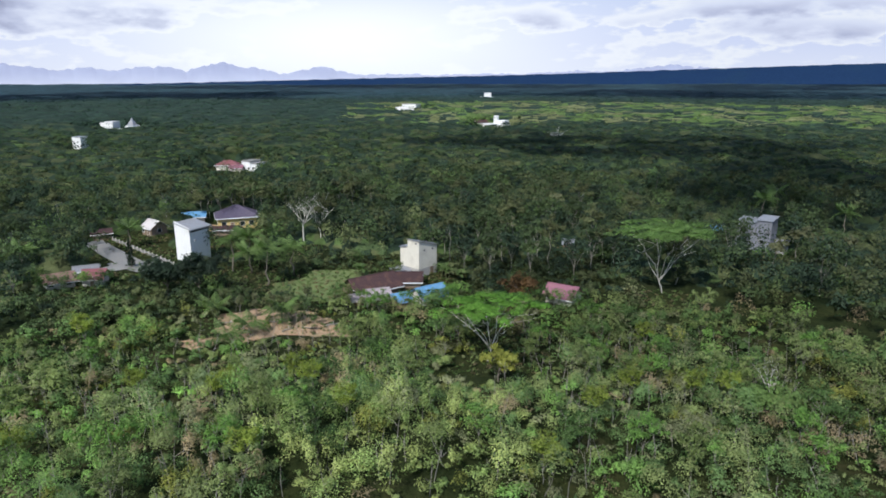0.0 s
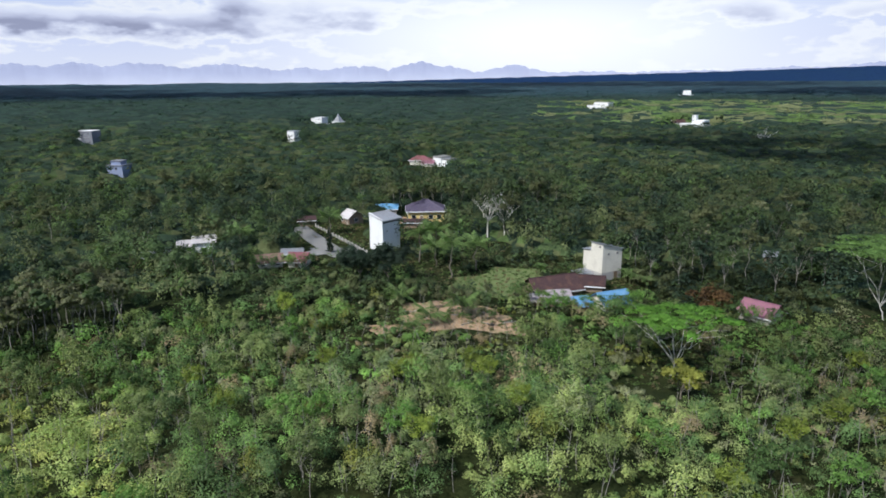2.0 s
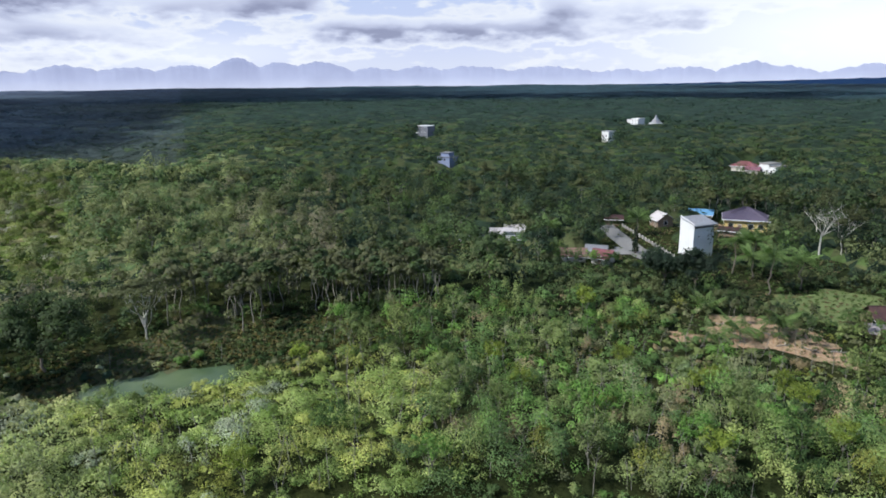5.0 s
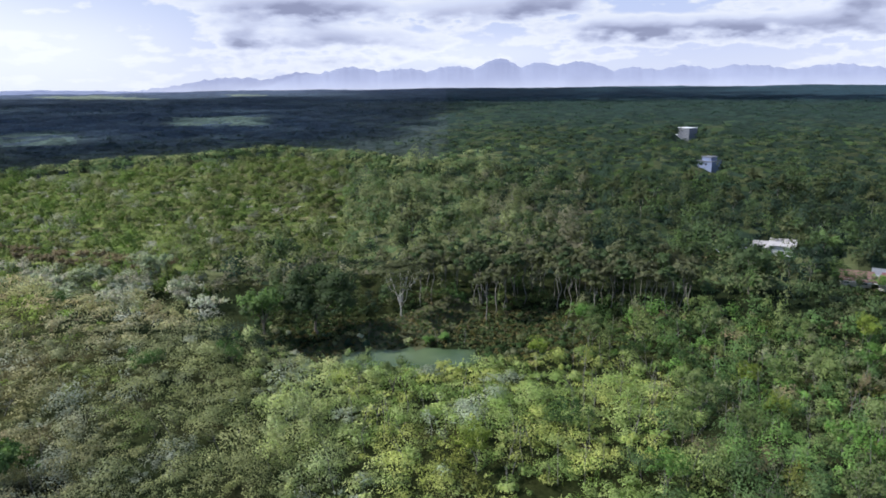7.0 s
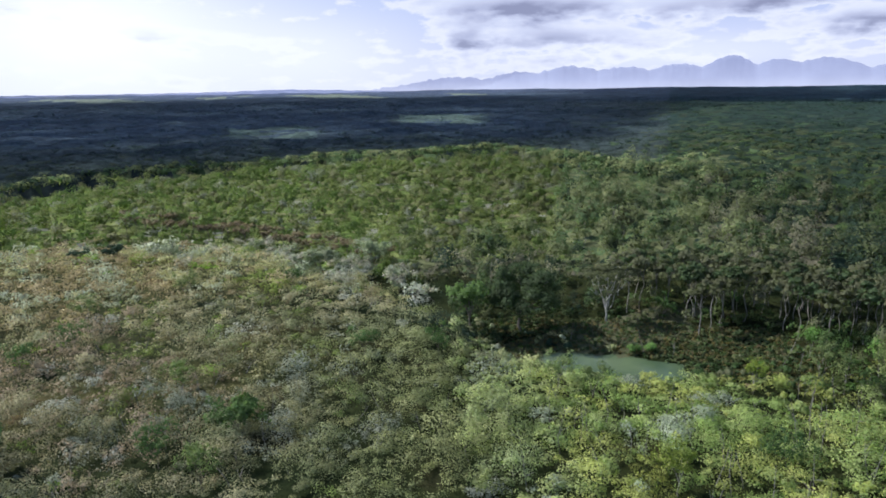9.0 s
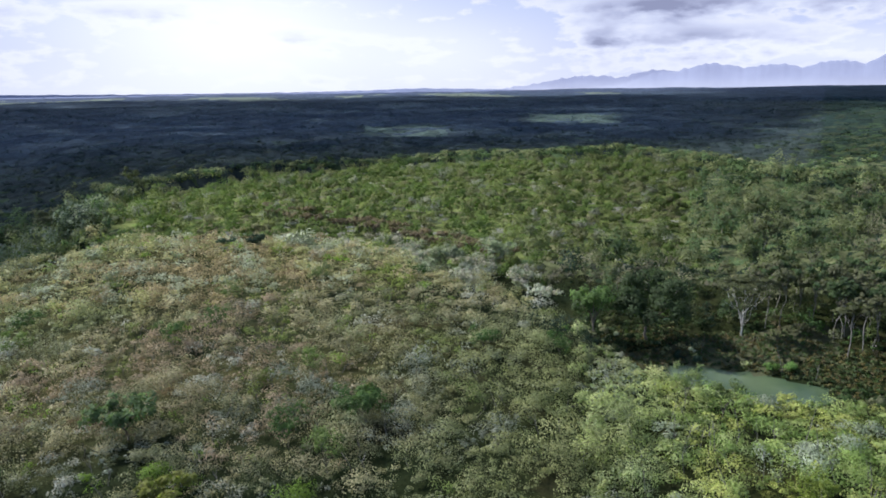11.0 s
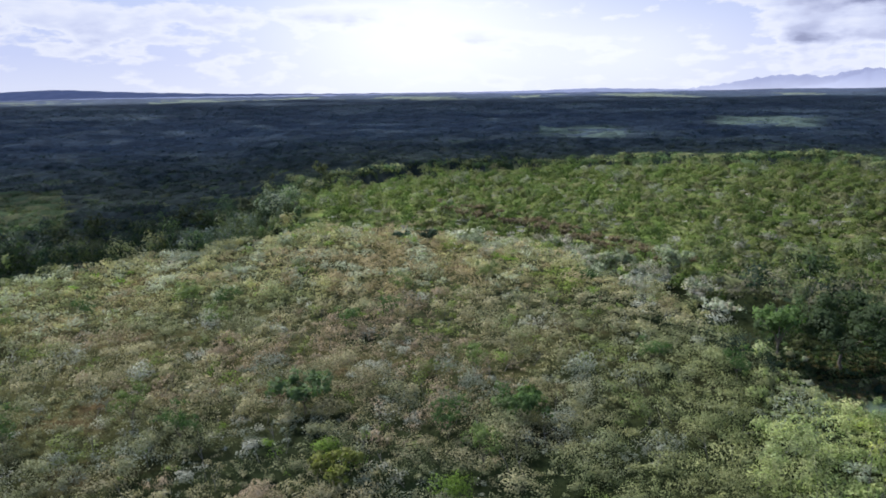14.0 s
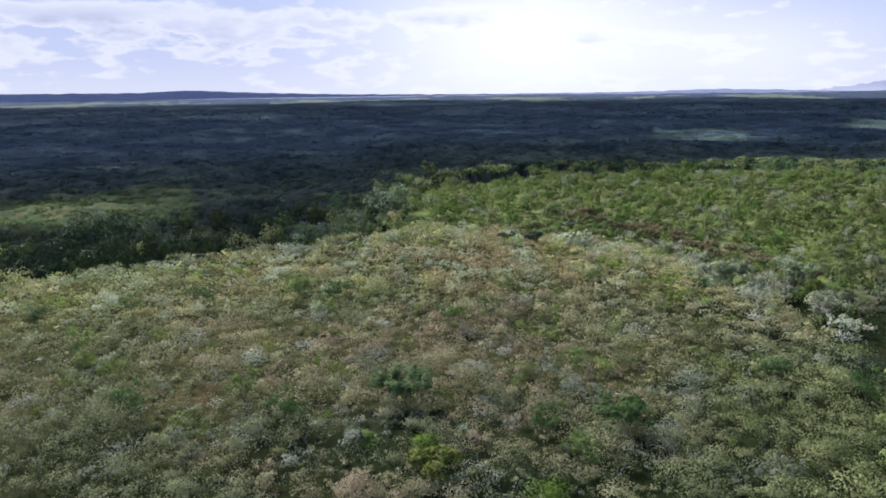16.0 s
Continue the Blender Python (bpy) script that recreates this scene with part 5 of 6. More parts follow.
def canopy():
    """The closed leaf roof of the woods, uneven, sinking away where the land is open."""
    g = np.random.default_rng(150)
    r = 135 * 1.0135 ** np.arange(258)
    a = np.radians(np.arange(-36, 158, 0.75))
    R, A = np.meshgrid(r, a, indexing="ij")
    R = R * (1 + g.uniform(-0.004, 0.004, R.shape))
    A = A + np.radians(g.uniform(-0.2, 0.2, A.shape))
    x, y = -np.sin(A) * R, np.cos(A) * R
    az = bearing(x, y)
    tall = np.interp(R, [146, 162, 250, 300, 600, 900, 4300], [-2.5, 1.4, 4.3, 7.6, 8.2, 9.0, 9.5])
    tall = tall + g.normal(0, 1, R.shape) * np.interp(R, [135, 600, 1000, 4300], [0.7, 0.8, 0.5, 0.8]) + 1.6 * waves(x, y, 60, 31) * smooth(250, 300, R)
    shut = (scrubland(x, y) > 0.4) | (openness(x, y) > 0.03) | (pond_field(x, y) < 1.9) | ((window(az, -10, 37, 1) * window(R, 100, 172, 2)) > 0.5)
    shut = shut.astype(float)
    tall = np.where((window(az, 72, 126, 2) > 0.5) & (R > 160) & (R < crest_at(az) + 80), np.minimum(tall, 0.9), tall)
    for _ in range(2):
        shut[1:-1, 1:-1] = (shut[1:-1, 1:-1] * 2 + shut[:-2, 1:-1] + shut[2:, 1:-1] + shut[1:-1, :-2] + shut[1:-1, 2:]) / 6
    z = height(x, y) + tall * (1 - shut) - 3.0 * shut
    v = np.c_[x.ravel(), y.ravel(), z.ravel()]
    m = len(a)
    i, j = np.meshgrid(np.arange(len(r) - 1), np.arange(m - 1), indexing="ij")
    f = np.stack([i * m + j, (i + 1) * m + j, (i + 1) * m + j + 1, i * m + j + 1], -1).reshape(-1, 4)
    mid = v[f].mean(1)
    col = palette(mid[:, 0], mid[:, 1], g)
    # dimmed: the crowns' shade on themselves is put into the colour
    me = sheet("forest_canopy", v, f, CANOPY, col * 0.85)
    me.polygons.foreach_set("use_smooth", np.ones(len(f), bool))
    tagged(new("forest_canopy", me), "closed dark green leaf canopy of the forest out to the horizon", "foliage", kind="stuff")


canopy()


def crowns(name, label, r0, r1, spacing, h0, h1, leaves, leaf, seed):
    """Closed forest of rounded crowns, each a dome of many leaf sprays over the canopy."""
    x, y, g = scatter(r0, r1, spacing, seed)
    keep = (openness(x, y) < 0.35) & ~ridge_wood(x, y) & (scrubland(x, y) < 0.5) & (g.random(len(x)) < 0.95)
    x, y = x[keep], y[keep]
    n, r = len(x), np.hypot(x, y)
    size = np.clip(np.exp(g.normal(0, 0.25, n) + 0.2 * waves(x, y, 90, seed + 3)), 0.6, 1.6)
    rad = spacing * 0.72 * size
    half = rad * g.uniform(0.5, 0.75, n) * np.interp(r, [350, 700, 1200], [1.0, 0.8, 0.5])
    top = height(x, y) + g.uniform(h0, h1, n) + 1.6 * waves(x, y, 60, 31) + 1.5 * (size - 1)
    count = np.maximum(5, leaves * size ** 1.6).astype(int)
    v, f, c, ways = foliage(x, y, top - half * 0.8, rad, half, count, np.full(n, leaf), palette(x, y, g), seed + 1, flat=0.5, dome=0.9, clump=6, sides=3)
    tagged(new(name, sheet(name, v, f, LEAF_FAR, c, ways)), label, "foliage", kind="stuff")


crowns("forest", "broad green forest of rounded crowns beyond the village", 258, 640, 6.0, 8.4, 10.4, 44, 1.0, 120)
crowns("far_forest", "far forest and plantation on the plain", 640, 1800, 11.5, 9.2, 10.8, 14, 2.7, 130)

# ---- single trees ----
RUBBER_BARK = surface("rubber_bark", (0.19, 0.178, 0.155), (0.31, 0.29, 0.255), 0.5, 0.9)
tree("umbrella_tree", "broad flat-crowned umbrella tree with pale forked trunk", -0.4, 102.8, 11.2, 9.5, "umbrella", np.array((0.1, 0.205, 0.034)), 0.34, 7500, PALE_BARK, 301, thick=0.18)
tree("umbrella_tree", "large umbrella tree with white forked trunk and feathery crown", 37.0, 142, 15.6, 12.5, "umbrella", np.array((0.17, 0.28, 0.085)), 0.4, 11000, PALE_BARK, 302, thick=0.17)
tree("umbrella_tree", "umbrella tree with bare white lower limbs beside the pond", -117.5, 41.0, 11.0, 6.5, "umbrella", OLIVE * 0.8, 0.45, 2600, PALE_BARK, 303, thick=0.2)
tree("bare_tree", "leafless tree with pale grey crooked branches", -51.8, 181, 15.5, 7.5, "bare", OLIVE, 0.5, 0, PALE_BARK, 304, thick=0.24)
tree("bare_tree", "leafless pale tree beside its twin behind the tower", -47.6, 182, 14.5, 6.5, "bare", OLIVE, 0.5, 0, PALE_BARK, 334, thick=0.2)
tree("bare_tree", "sparse pale-barked tree standing over the scrub", 36.5, 84.5, 7.6, 2.6, "bare", OLIVE, 0.4, 160, PALE_BARK, 305, thick=0.13)
tree("bare_tree", "pale leafless tree far across the wood", 47, 500, 15, 9, "bare", OLIVE, 0.8, 0, PALE_BARK, 306, thick=0.4)
tree("shade_tree", "big dark dense shade tree at the pond's edge", -114.8, 24.0, 10.6, 8.2, "round", GREEN * 0.72, 0.42, 11000, BARK, 307)
tree("shade_tree", "bright green tree leaning over the pond bank", -112.5, 14.5, 8.4, 4.6, "round", FRESH * 1.25, 0.42, 3200, BARK, 308)
tree("shade_tree", "round dark tree below the white tower", -68.6, 134.0, 7.2, 6.0, "round", DARK * 0.8, 0.5, 5000, BARK, 309)
tree("shade_tree", "dark rounded tree in front of the lane", -61.2, 133.7, 7.6, 5.8, "round", DARK * 0.75, 0.5, 5000, BARK, 310)
tree("cypress", "slim dark cypress on the yard", -87.2, 154, 7.2, 1.25, "column", DARK * 0.8, 0.3, 2200, BARK, 311)
tree("rust_tree", "rust-brown leafed tree beside the pink roof", 6.9, 132.5, 5.6, 4.2, "round", np.array((0.13, 0.075, 0.035)), 0.5, 1600, BARK, 312)
tree("yellow_tree", "yellow-green leafy tree in front of the umbrella tree", 1.6, 92.0, 4.8, 3.0, "round", np.array((0.33, 0.34, 0.075)), 0.32, 2600, BARK, 313)
tree("shade_tree", "vivid green dense bush tree among the scrub", 33.4, 78.5, 5.2, 4.2, "round", FRESH * 1.1, 0.36, 3800, BARK, 314)
tree("shade_tree", "broad green tree at the edge of the wood", -100, 112, 8.8, 4.8, "round", GREEN * 0.95, 0.55, 2400, BARK, 315)
tree("shade_tree", "broad dark tree beside the white flat-roofed house", -111, 120, 7.8, 5.0, "round", GREEN * 0.8, 0.55, 2400, BARK, 316)
tree("shade_tree", "dark rounded tree on the ridge", -160.5, -61, 3.2, 3.0, "round", DARK * 1.6, 0.36, 1300, BARK, 317)
tree("shade_tree", "dark broad tree on the open hillside", -157.5, -67, 2.8, 2.6, "round", DARK * 1.7, 0.36, 1100, BARK, 318)
tree("shade_tree", "lone pale-leaved tree on the far side of the valley", -213, -151, 11, 6.5, "round", PALE, 0.7, 2200, BARK, 319)
tree("shade_tree", "grey-green tree beyond the edge of the hill", -208, -166, 9, 6, "round", PALE * 0.8, 0.7, 1800, BARK, 320)
tree("shade_tree", "silver-leaved bushy tree on the slope", -150, -14, 6.5, 4.4, "round", SILVER * 1.7, 0.42, 2200, BARK, 322)
tree("shade_tree", "silver-grey bushy tree above the pond valley", -158, -2, 8, 4.6, "round", SILVER * 1.6, 0.42, 2200, BARK, 323)
tree("shade_tree", "fresh green bushy tree in the scrub", -72.5, -17.8, 4.2, 3.4, "round", FRESH, 0.42, 1600, BARK, 324)
tree("shade_tree", "green bushy tree near the hill's foot", -67, -43, 4.6, 3.8, "round", GREEN * 1.3, 0.42, 1700, BARK, 325)
tree("shade_tree", "yellow-green shrub tree in the open scrub", -54, -32, 3.4, 2.6, "round", YELLOW * 1.05, 0.4, 1000, BARK, 326)

# rubber trees with tall bare trunks
_g = np.random.default_rng(40)
proto = [tree("rubber_tree", "slender rubber tree with bare pale trunk and high crown", -109.0 - 2.6 * k, 55 + 3.4 * k, 9.5 + k * 0.5, 3.2, "pole", (OLIVE * 0.8, PALE * 0.8, GREEN, PALE * 0.7)[k], 0.6, 420, RUBBER_BARK, 410 + k, group="rubber trees of the plantation", thick=0.11) for k in range(4)]
rows_ = []
for a in range(24):
    for b in range(3):
        az_, r_ = 46 + a * 0.98 + _g.uniform(-0.6, 0.6), 127 + b * 6.5 + _g.uniform(-4, 4) + (4 if a < 8 else 0)
        rows_.append((-math.sin(radians(az_)) * r_, math.cos(radians(az_)) * r_))
for a in range(17):
    for b in range(2):
        az_, r_ = 10.5 + a * 0.85 + _g.uniform(-0.25, 0.25), 226 + b * 9 + _g.uniform(-3, 3)
        rows_.append((-math.sin(radians(az_)) * r_, math.cos(radians(az_)) * r_))
for a in range(16):
    az_, r_ = _g.uniform(-34, 8), _g.uniform(150, 215)
    rows_.append((-math.sin(radians(az_)) * r_, math.cos(radians(az_)) * r_))
for k, (x, y) in enumerate(rows_):
    if openness(np.array([x]), np.array([y]))[0] > 0.4:
        continue
    copy_thing(proto[k % 4], spot(x, y, _g.uniform(0, 360)) @ Matrix.Diagonal((1, 1, 1, 1)))

# young trees standing out of the scrub, nearest the drone
young = []
for k, c in enumerate((GREEN, FRESH, OLIVE, PALE, GREEN * 0.8, YELLOW * 0.9, SILVER * 0.75, PALE * 0.9)):
    young.append(tree("young_tree", ("young leafy tree with slim trunk and open green crown", "young bright green tree standing out of the scrub", "young olive-green tree with thin crown", "young pale green tree with drooping leaves", "young dark green tree in the thicket", "young yellow-green tree in the scrub", "silvery young tree with pale leaf undersides", "greyish green sapling with a loose crown")[k],
                      -20.0 - 3 * k, 70.0 + 2 * k, 4.8 + 0.4 * (k % 4), 2.4, "round", c * np.array([1.1, 1.3, 0.95]), 0.22, 1150, RUBBER_BARK if k % 2 else BARK, 500 + k, group="young trees in the scrub", thick=0.06, sides=3))
# taller forest trees whose crowns stand out of the woodland
tall_tree = [tree("forest_tree", ("tall dark forest tree with domed crown", "tall green forest tree with uneven crown", "slender forest tree with high open crown", "broad olive-green forest tree")[k], -12.0 + 9 * k, 172 + 5 * k, 10.5 + k, 4.2, ("round", "round", "pole", "round")[k], (DARK * 1.2, GREEN * 0.75, OLIVE * 0.75, GREEN * 0.9)[k], 0.54, 720, RUBBER_BARK, 540 + k, group="tall trees of the woodland", thick=0.11) for k in range(4)]
x_, y_, _g = scatter(140, 262, 17.0, 79)
az_, far_ = bearing(x_, y_), np.hypot(x_, y_)
keep_ = (openness(x_, y_) < 0.05) & ~ridge_wood(x_, y_) & (scrubland(x_, y_) < 0.2) & (pond_field(x_, y_) > 2.2) & ((window(az_, -9, 36, 2) * window(far_, 120, 168, 4)) < 0.3) & (_g.random(len(x_)) < 0.5)
for x, y in zip(x_[keep_], y_[keep_]):
    copy_thing(tall_tree[int(_g.integers(0, 4))], spot(x, y, _g.uniform(0, 360)))

for x, y, k in ((-6, 156, 0), (0, 152, 1), (5, 158, 0), (9, 149, 3), (14, 157, 2), (19, 151, 0), (24, 158, 1), (-10, 163, 2), (3, 166, 3), (30, 163, 0), (12, 168, 1), (26, 171, 2), (-97, 126, 0)):
    copy_thing(tall_tree[k], spot(x, y, _g.uniform(0, 360)))

# silver-leaved bushes on the brow of the heath
silver = [tree("silver_bush", ("rounded silver-grey bush on the brow of the heath", "pale dusty-leaved bush with dark stems", "grey-green bush with pale flower heads")[k], -162 + 4 * k, -6 - 5 * k, 3.8 + 0.5 * k, 3.3, "round", (np.array((0.46, 0.46, 0.41)), np.array((0.47, 0.42, 0.37)), np.array((0.34, 0.36, 0.27)))[k], 0.34, 700, BARK, 560 + k, group="silver bushes of the heath", thick=0.1) for k in range(3)]
_g = np.random.default_rng(81)
for k in range(86):
    if k < 44:
        a_ = (88.0, 91.5, 93.0, 97.0, 98.5, 100.5, 103.5, 107.0)[k % 8] + _g.normal(0, 0.9)
        r_ = float(brow_at(a_)) + (26, 30, 12, 6, 20, 27, 16, 4)[k % 8] + _g.normal(0, 4)
        size_ = _g.uniform(0.6, 1.25)
    elif k < 66:
        a_, r_, size_ = _g.uniform(122.5, 132.5), _g.uniform(214, 240), _g.uniform(1.7, 2.5)
    else:
        a_ = _g.uniform(104, 134)
        r_, size_ = float(brow_at(a_)) - _g.uniform(4, 42), _g.uniform(0.45, 0.8)
    copy_thing(silver[int(_g.integers(0, 3))], spot(-math.sin(radians(a_)) * r_, math.cos(radians(a_)) * r_, _g.uniform(0, 360), 0.4) @ Matrix.Scale(size_, 4))
# dry brown rubber saplings in a row along the foot of the ridge
dry_tree = [tree("dry_rubber_tree", "thin rubber sapling with brown dry leaves and bare stem", -184.0 - 4 * k, -36.0 - 5 * k, 5.4 + 0.4 * k, 1.9, "pole", np.array((0.2, 0.15, 0.1)) * (1.0 + 0.2 * k), 0.4, 240, BARK, 590 + k, group="dry rubber saplings of the ridge", thick=0.08) for k in range(2)]
for k in range(64):
    a_ = _g.uniform(89, 110)
    r_ = float(brow_at(a_)) + 34 + 6 * (k % 2) + _g.uniform(-2, 2) + 0.6 * abs(a_ - 99)
    copy_thing(dry_tree[k % 2], spot(-math.sin(radians(a_)) * r_, math.cos(radians(a_)) * r_, _g.uniform(0, 360)))

x_, y_, _g = scatter(60, 132, 7.2, 77)
az_ = bearing(x_, y_)
keep_ = (openness(x_, y_) < 0.3) & (pond_field(x_, y_) > 1.5) & ((window(az_, 14, 27, 2) * window(np.hypot(x_, y_), 99, 132, 3)) < 0.4) & (_g.random(len(x_)) < np.where(az_ < 72, 0.62, 0.14))
for x, y, a in zip(x_[keep_], y_[keep_], az_[keep_]):
    if 47 < a < 74 and math.hypot(x, y) < 100 and _g.random() < 0.6:
        continue
    k = int(_g.integers(0, 6)) if a < 72 else int(_g.choice([2, 3, 6, 7, 0]))
    copy_thing(young[k], spot(x, y, _g.uniform(0, 360)))

# shrubs against the eaves of the sheds
for x, y, k in ((-24.5, 128.6, 1), (-20.5, 129.2, 0), (-15.8, 128.4, 1), (-12.6, 130.0, 4), (-9.6, 131.2, 0), (-28.6, 129.5, 2), (-31.5, 134, 0), (13.0, 131.4, 1), (17.5, 132.0, 0), (-96.0, 134.0, 0), (-92.5, 135.5, 4), (-88.5, 136.8, 1), (-99.0, 136.0, 2), (-85.0, 139.0, 4), (-101.5, 139.5, 0), (-8.0, 134.5, 1), (-21.5, 147.5, 2), (-71.0, 186.0, 0), (-83.5, 187.5, 4), (62.0, 170.0, 0), (67.0, 168.5, 1), (74.0, 168.0, 4), (-115.0, 134.5, 0), (-119.0, 137.5, 4), (-112.0, 137.0, 1), (-131.0, 137.5, 4)):
    copy_thing(young[k], spot(x, y, _g.uniform(0, 360), 1.2))


# ---- palms and banana plants ----
def frond_mesh(length, width, drop, colour, leaflets=13):
    """A feather leaf along +x: a bowed midrib with two rows of hanging leaflets."""
    v, f, c = [], [], []
    for s in (-1, 1):
        for k in range(leaflets):
            u = (k + 0.6) / leaflets
            x, z = length * u * (1 - 0.12 * u), length * (0.32 * u - drop * u * u)
            wide = width * math.sin(math.pi * min(1, 0.15 + u * 0.85)) + 0.1
            a = (x, 0, z)
            b = (x + wide * 0.45, s * wide * 0.85, z - wide * 0.55)
            n = len(v)
            e = length / leaflets * 0.5
            v += [a, (x + e, 0, z), (b[0] + e * 0.4, b[1], b[2]), (b[0] - e * 0.2, b[1], b[2] - 0.02)]
            f.append((n, n + 1, n + 2, n + 3))
            c.append(colour)
    rib = [(length * u * (1 - 0.12 * u), 0, length * (0.32 * u - drop * u * u)) for u in np.linspace(0, 1, 6)]
    tv, tf = tubes([(rib, np.linspace(0.05, 0.012, 6))], 3)
    f += (tf + len(v)).tolist()
    v += tv.tolist()
    c += [colour * 1.2] * len(tf)
    return sheet("frond", np.array(v), np.array(f), FROND, np.array(c))


PALM_FRONDS = [frond_mesh(4.6, 1.0, d, FRESH * k * 0.95) for d, k in ((0.25, 1.1), (0.55, 0.9), (0.95, 0.75))]


def palm(x, y, h, label, seed, fronds=20):
    g = np.random.default_rng(seed)
    t = thing("coconut_palm", label, "palm", spot(x, y, g.uniform(0, 360)), "coconut palms of the village")
    lean = g.normal(0, 0.05, 2) * h
    top = np.array([lean[0], lean[1], h])
    if h > 1.5:
        v, f = tubes([(bend((0, 0, -0.4), top, 0, g, 7), np.linspace(0.2, 0.13, 7))], 7)
        set_mesh("trunk", sheet("trunk", v, f, BARK), t)
    for k in range(fronds):
        lift = g.uniform(0, 1)
        me = PALM_FRONDS[0 if lift > 0.6 else 1 if lift > 0.25 else 2]
        o = set_mesh("frond", me, t)
        o.matrix_basis = Matrix.Translation(top) @ pose(0, 0, 0, 0, -48 * lift + 12, 360 * (k + g.uniform(-0.3, 0.3)) / fronds * 2.618)


for k, (x, y, h) in enumerate([(-49.7, 143, 8.6), (-61.5, 153, 7.8), (-60, 160, 7.0), (-97.5, 173, 5.5), (-56, 150, 5.5), (-43.0, 112.5, 2.4), (-39, 119, 3.2), (-46, 110, 1.2), (-46, 151, 6.5), (80, 205, 10), (88, 214, 11), (-112, 150, 5.0), (60, 250, 11), (97, 190, 9), (-53, 122, 2.0)]):
    palm(x, y, h, "coconut palm with bowed feather fronds and thin grey trunk" if h > 2.5 else "low young palm with fronds spreading from the ground", 600 + k, 20 if h > 2.5 else 13)


def banana(x, y, seed):
    g = np.random.default_rng(seed)
    t = thing("banana_plant", "banana clump with broad torn light-green leaves", "plant", spot(x, y, 0), "banana plants")
    stems = []
    for s in range(3):
        b = np.array([g.normal(0, 0.5), g.normal(0, 0.5), -0.2])
        tip = b + (g.normal(0, 0.2), g.normal(0, 0.2), g.uniform(1.6, 2.4))
        stems.append((bend(b, tip, 0, g, 4), np.linspace(0.13, 0.08, 4)))
        for k in range(6):
            a, up = 6.283 * (k + g.uniform(-0.3, 0.3)) / 6, g.uniform(0.9, 1.7)
            ax, ay = math.cos(a), math.sin(a)
            v, f = [], []
            for i in range(6):
                u = i / 5
                c = tip + np.array([ax, ay, 0]) * 2.0 * u + np.array([0, 0, up * 1.6 * u - 1.7 * u * u])
                wd = 0.33 * math.sin(math.pi * (0.12 + 0.85 * u)) + 0.02
                v += [c + np.array([-ay, ax, 0]) * wd - (0, 0, 0.1 * wd), c, c + np.array([ay, -ax, 0]) * wd - (0, 0, 0.1 * wd)]
            for i in range(5):
                for q in (0, 1):
                    f.append((i * 3 + q, i * 3 + q + 1, (i + 1) * 3 + q + 1, (i + 1) * 3 + q))
            set_mesh("leaf", sheet("leaf", np.array(v), np.array(f), FROND, np.tile(FRESH * 0.75, (len(f), 1))), t)
    v, f = tubes(stems, 6)
    set_mesh("stem", sheet("stem", v, f, FROND, np.tile(OLIVE, (len(f), 1))), t)


for k, (x, y) in enumerate([(-69, 117.5), (-67, 121), (-72, 116), (-9.4, 150.5), (-6.5, 149), (-11, 153), (-58, 131), (-30, 152), (-75, 124)]):
    banana(x, y, 700 + k)

# fallen logs on the clearing
for k, (x, y, rz, long_) in enumerate([(-40.5, 119.5, 20, 4.0), (-46, 116, -35, 3.2), (-37, 115.5, 60, 2.6), (-49.5, 118.5, 8, 3.6), (-33, 116.5, -15, 3.0), (-44.5, 113.5, 80, 2.4), (-29.5, 118.5, 40, 2.8)]):
    g = np.random.default_rng(900 + k)
    log_ = thing("fallen_log", "pale weathered log lying on the cleared earth", "log", spot(x, y, rz), "felled logs on the clearing")
    v, f = tubes([(bend((-long_ / 2, 0, 0.25), (long_ / 2, 0, 0.3), 0.05, g, 5), np.linspace(0.12, 0.07, 5))], 7)
    set_mesh("trunk", sheet("trunk", v, f, RUBBER_BARK), log_)
    v, f = tubes([(np.array([[long_ * 0.15, 0, 0.3], [long_ * 0.3, 0.5, 0.6]]), np.array([0.06, 0.03]))], 5)
    set_mesh("branch", sheet("branch", v, f, PALE_BARK), log_)

# slim bare saplings left standing on the clearing
_g = np.random.default_rng(93)
for k in range(16):
    copy_thing(proto[k % 4], spot(-42 + _g.normal(0, 6), 119 + _g.normal(0, 3.4), _g.uniform(0, 360)) @ Matrix.Diagonal((0.32, 0.32, 0.5, 1)))
for k in range(12):
    copy_thing(young[int(_g.integers(0, 5))], spot(-40 + _g.normal(0, 7.5), 117 + _g.normal(0, 4.2), _g.uniform(0, 360), 0.3) @ Matrix.Scale(_g.uniform(0.25, 0.5), 4))

# thin pale stems and dead twigs standing through the scrub
sx, sy, _g = scatter(58, 118, 2.8, 91)
saz = bearing(sx, sy)
keep_ = (openness(sx, sy) < 0.3) & (pond_field(sx, sy) > 1.3) & (_g.random(len(sx)) < np.where(saz < 80, 0.42, 0.2)) & ((window(saz, 58, 86, 4) * window(np.hypot(sx, sy), 84, 108, 5)) < 0.4)
stems_ = []
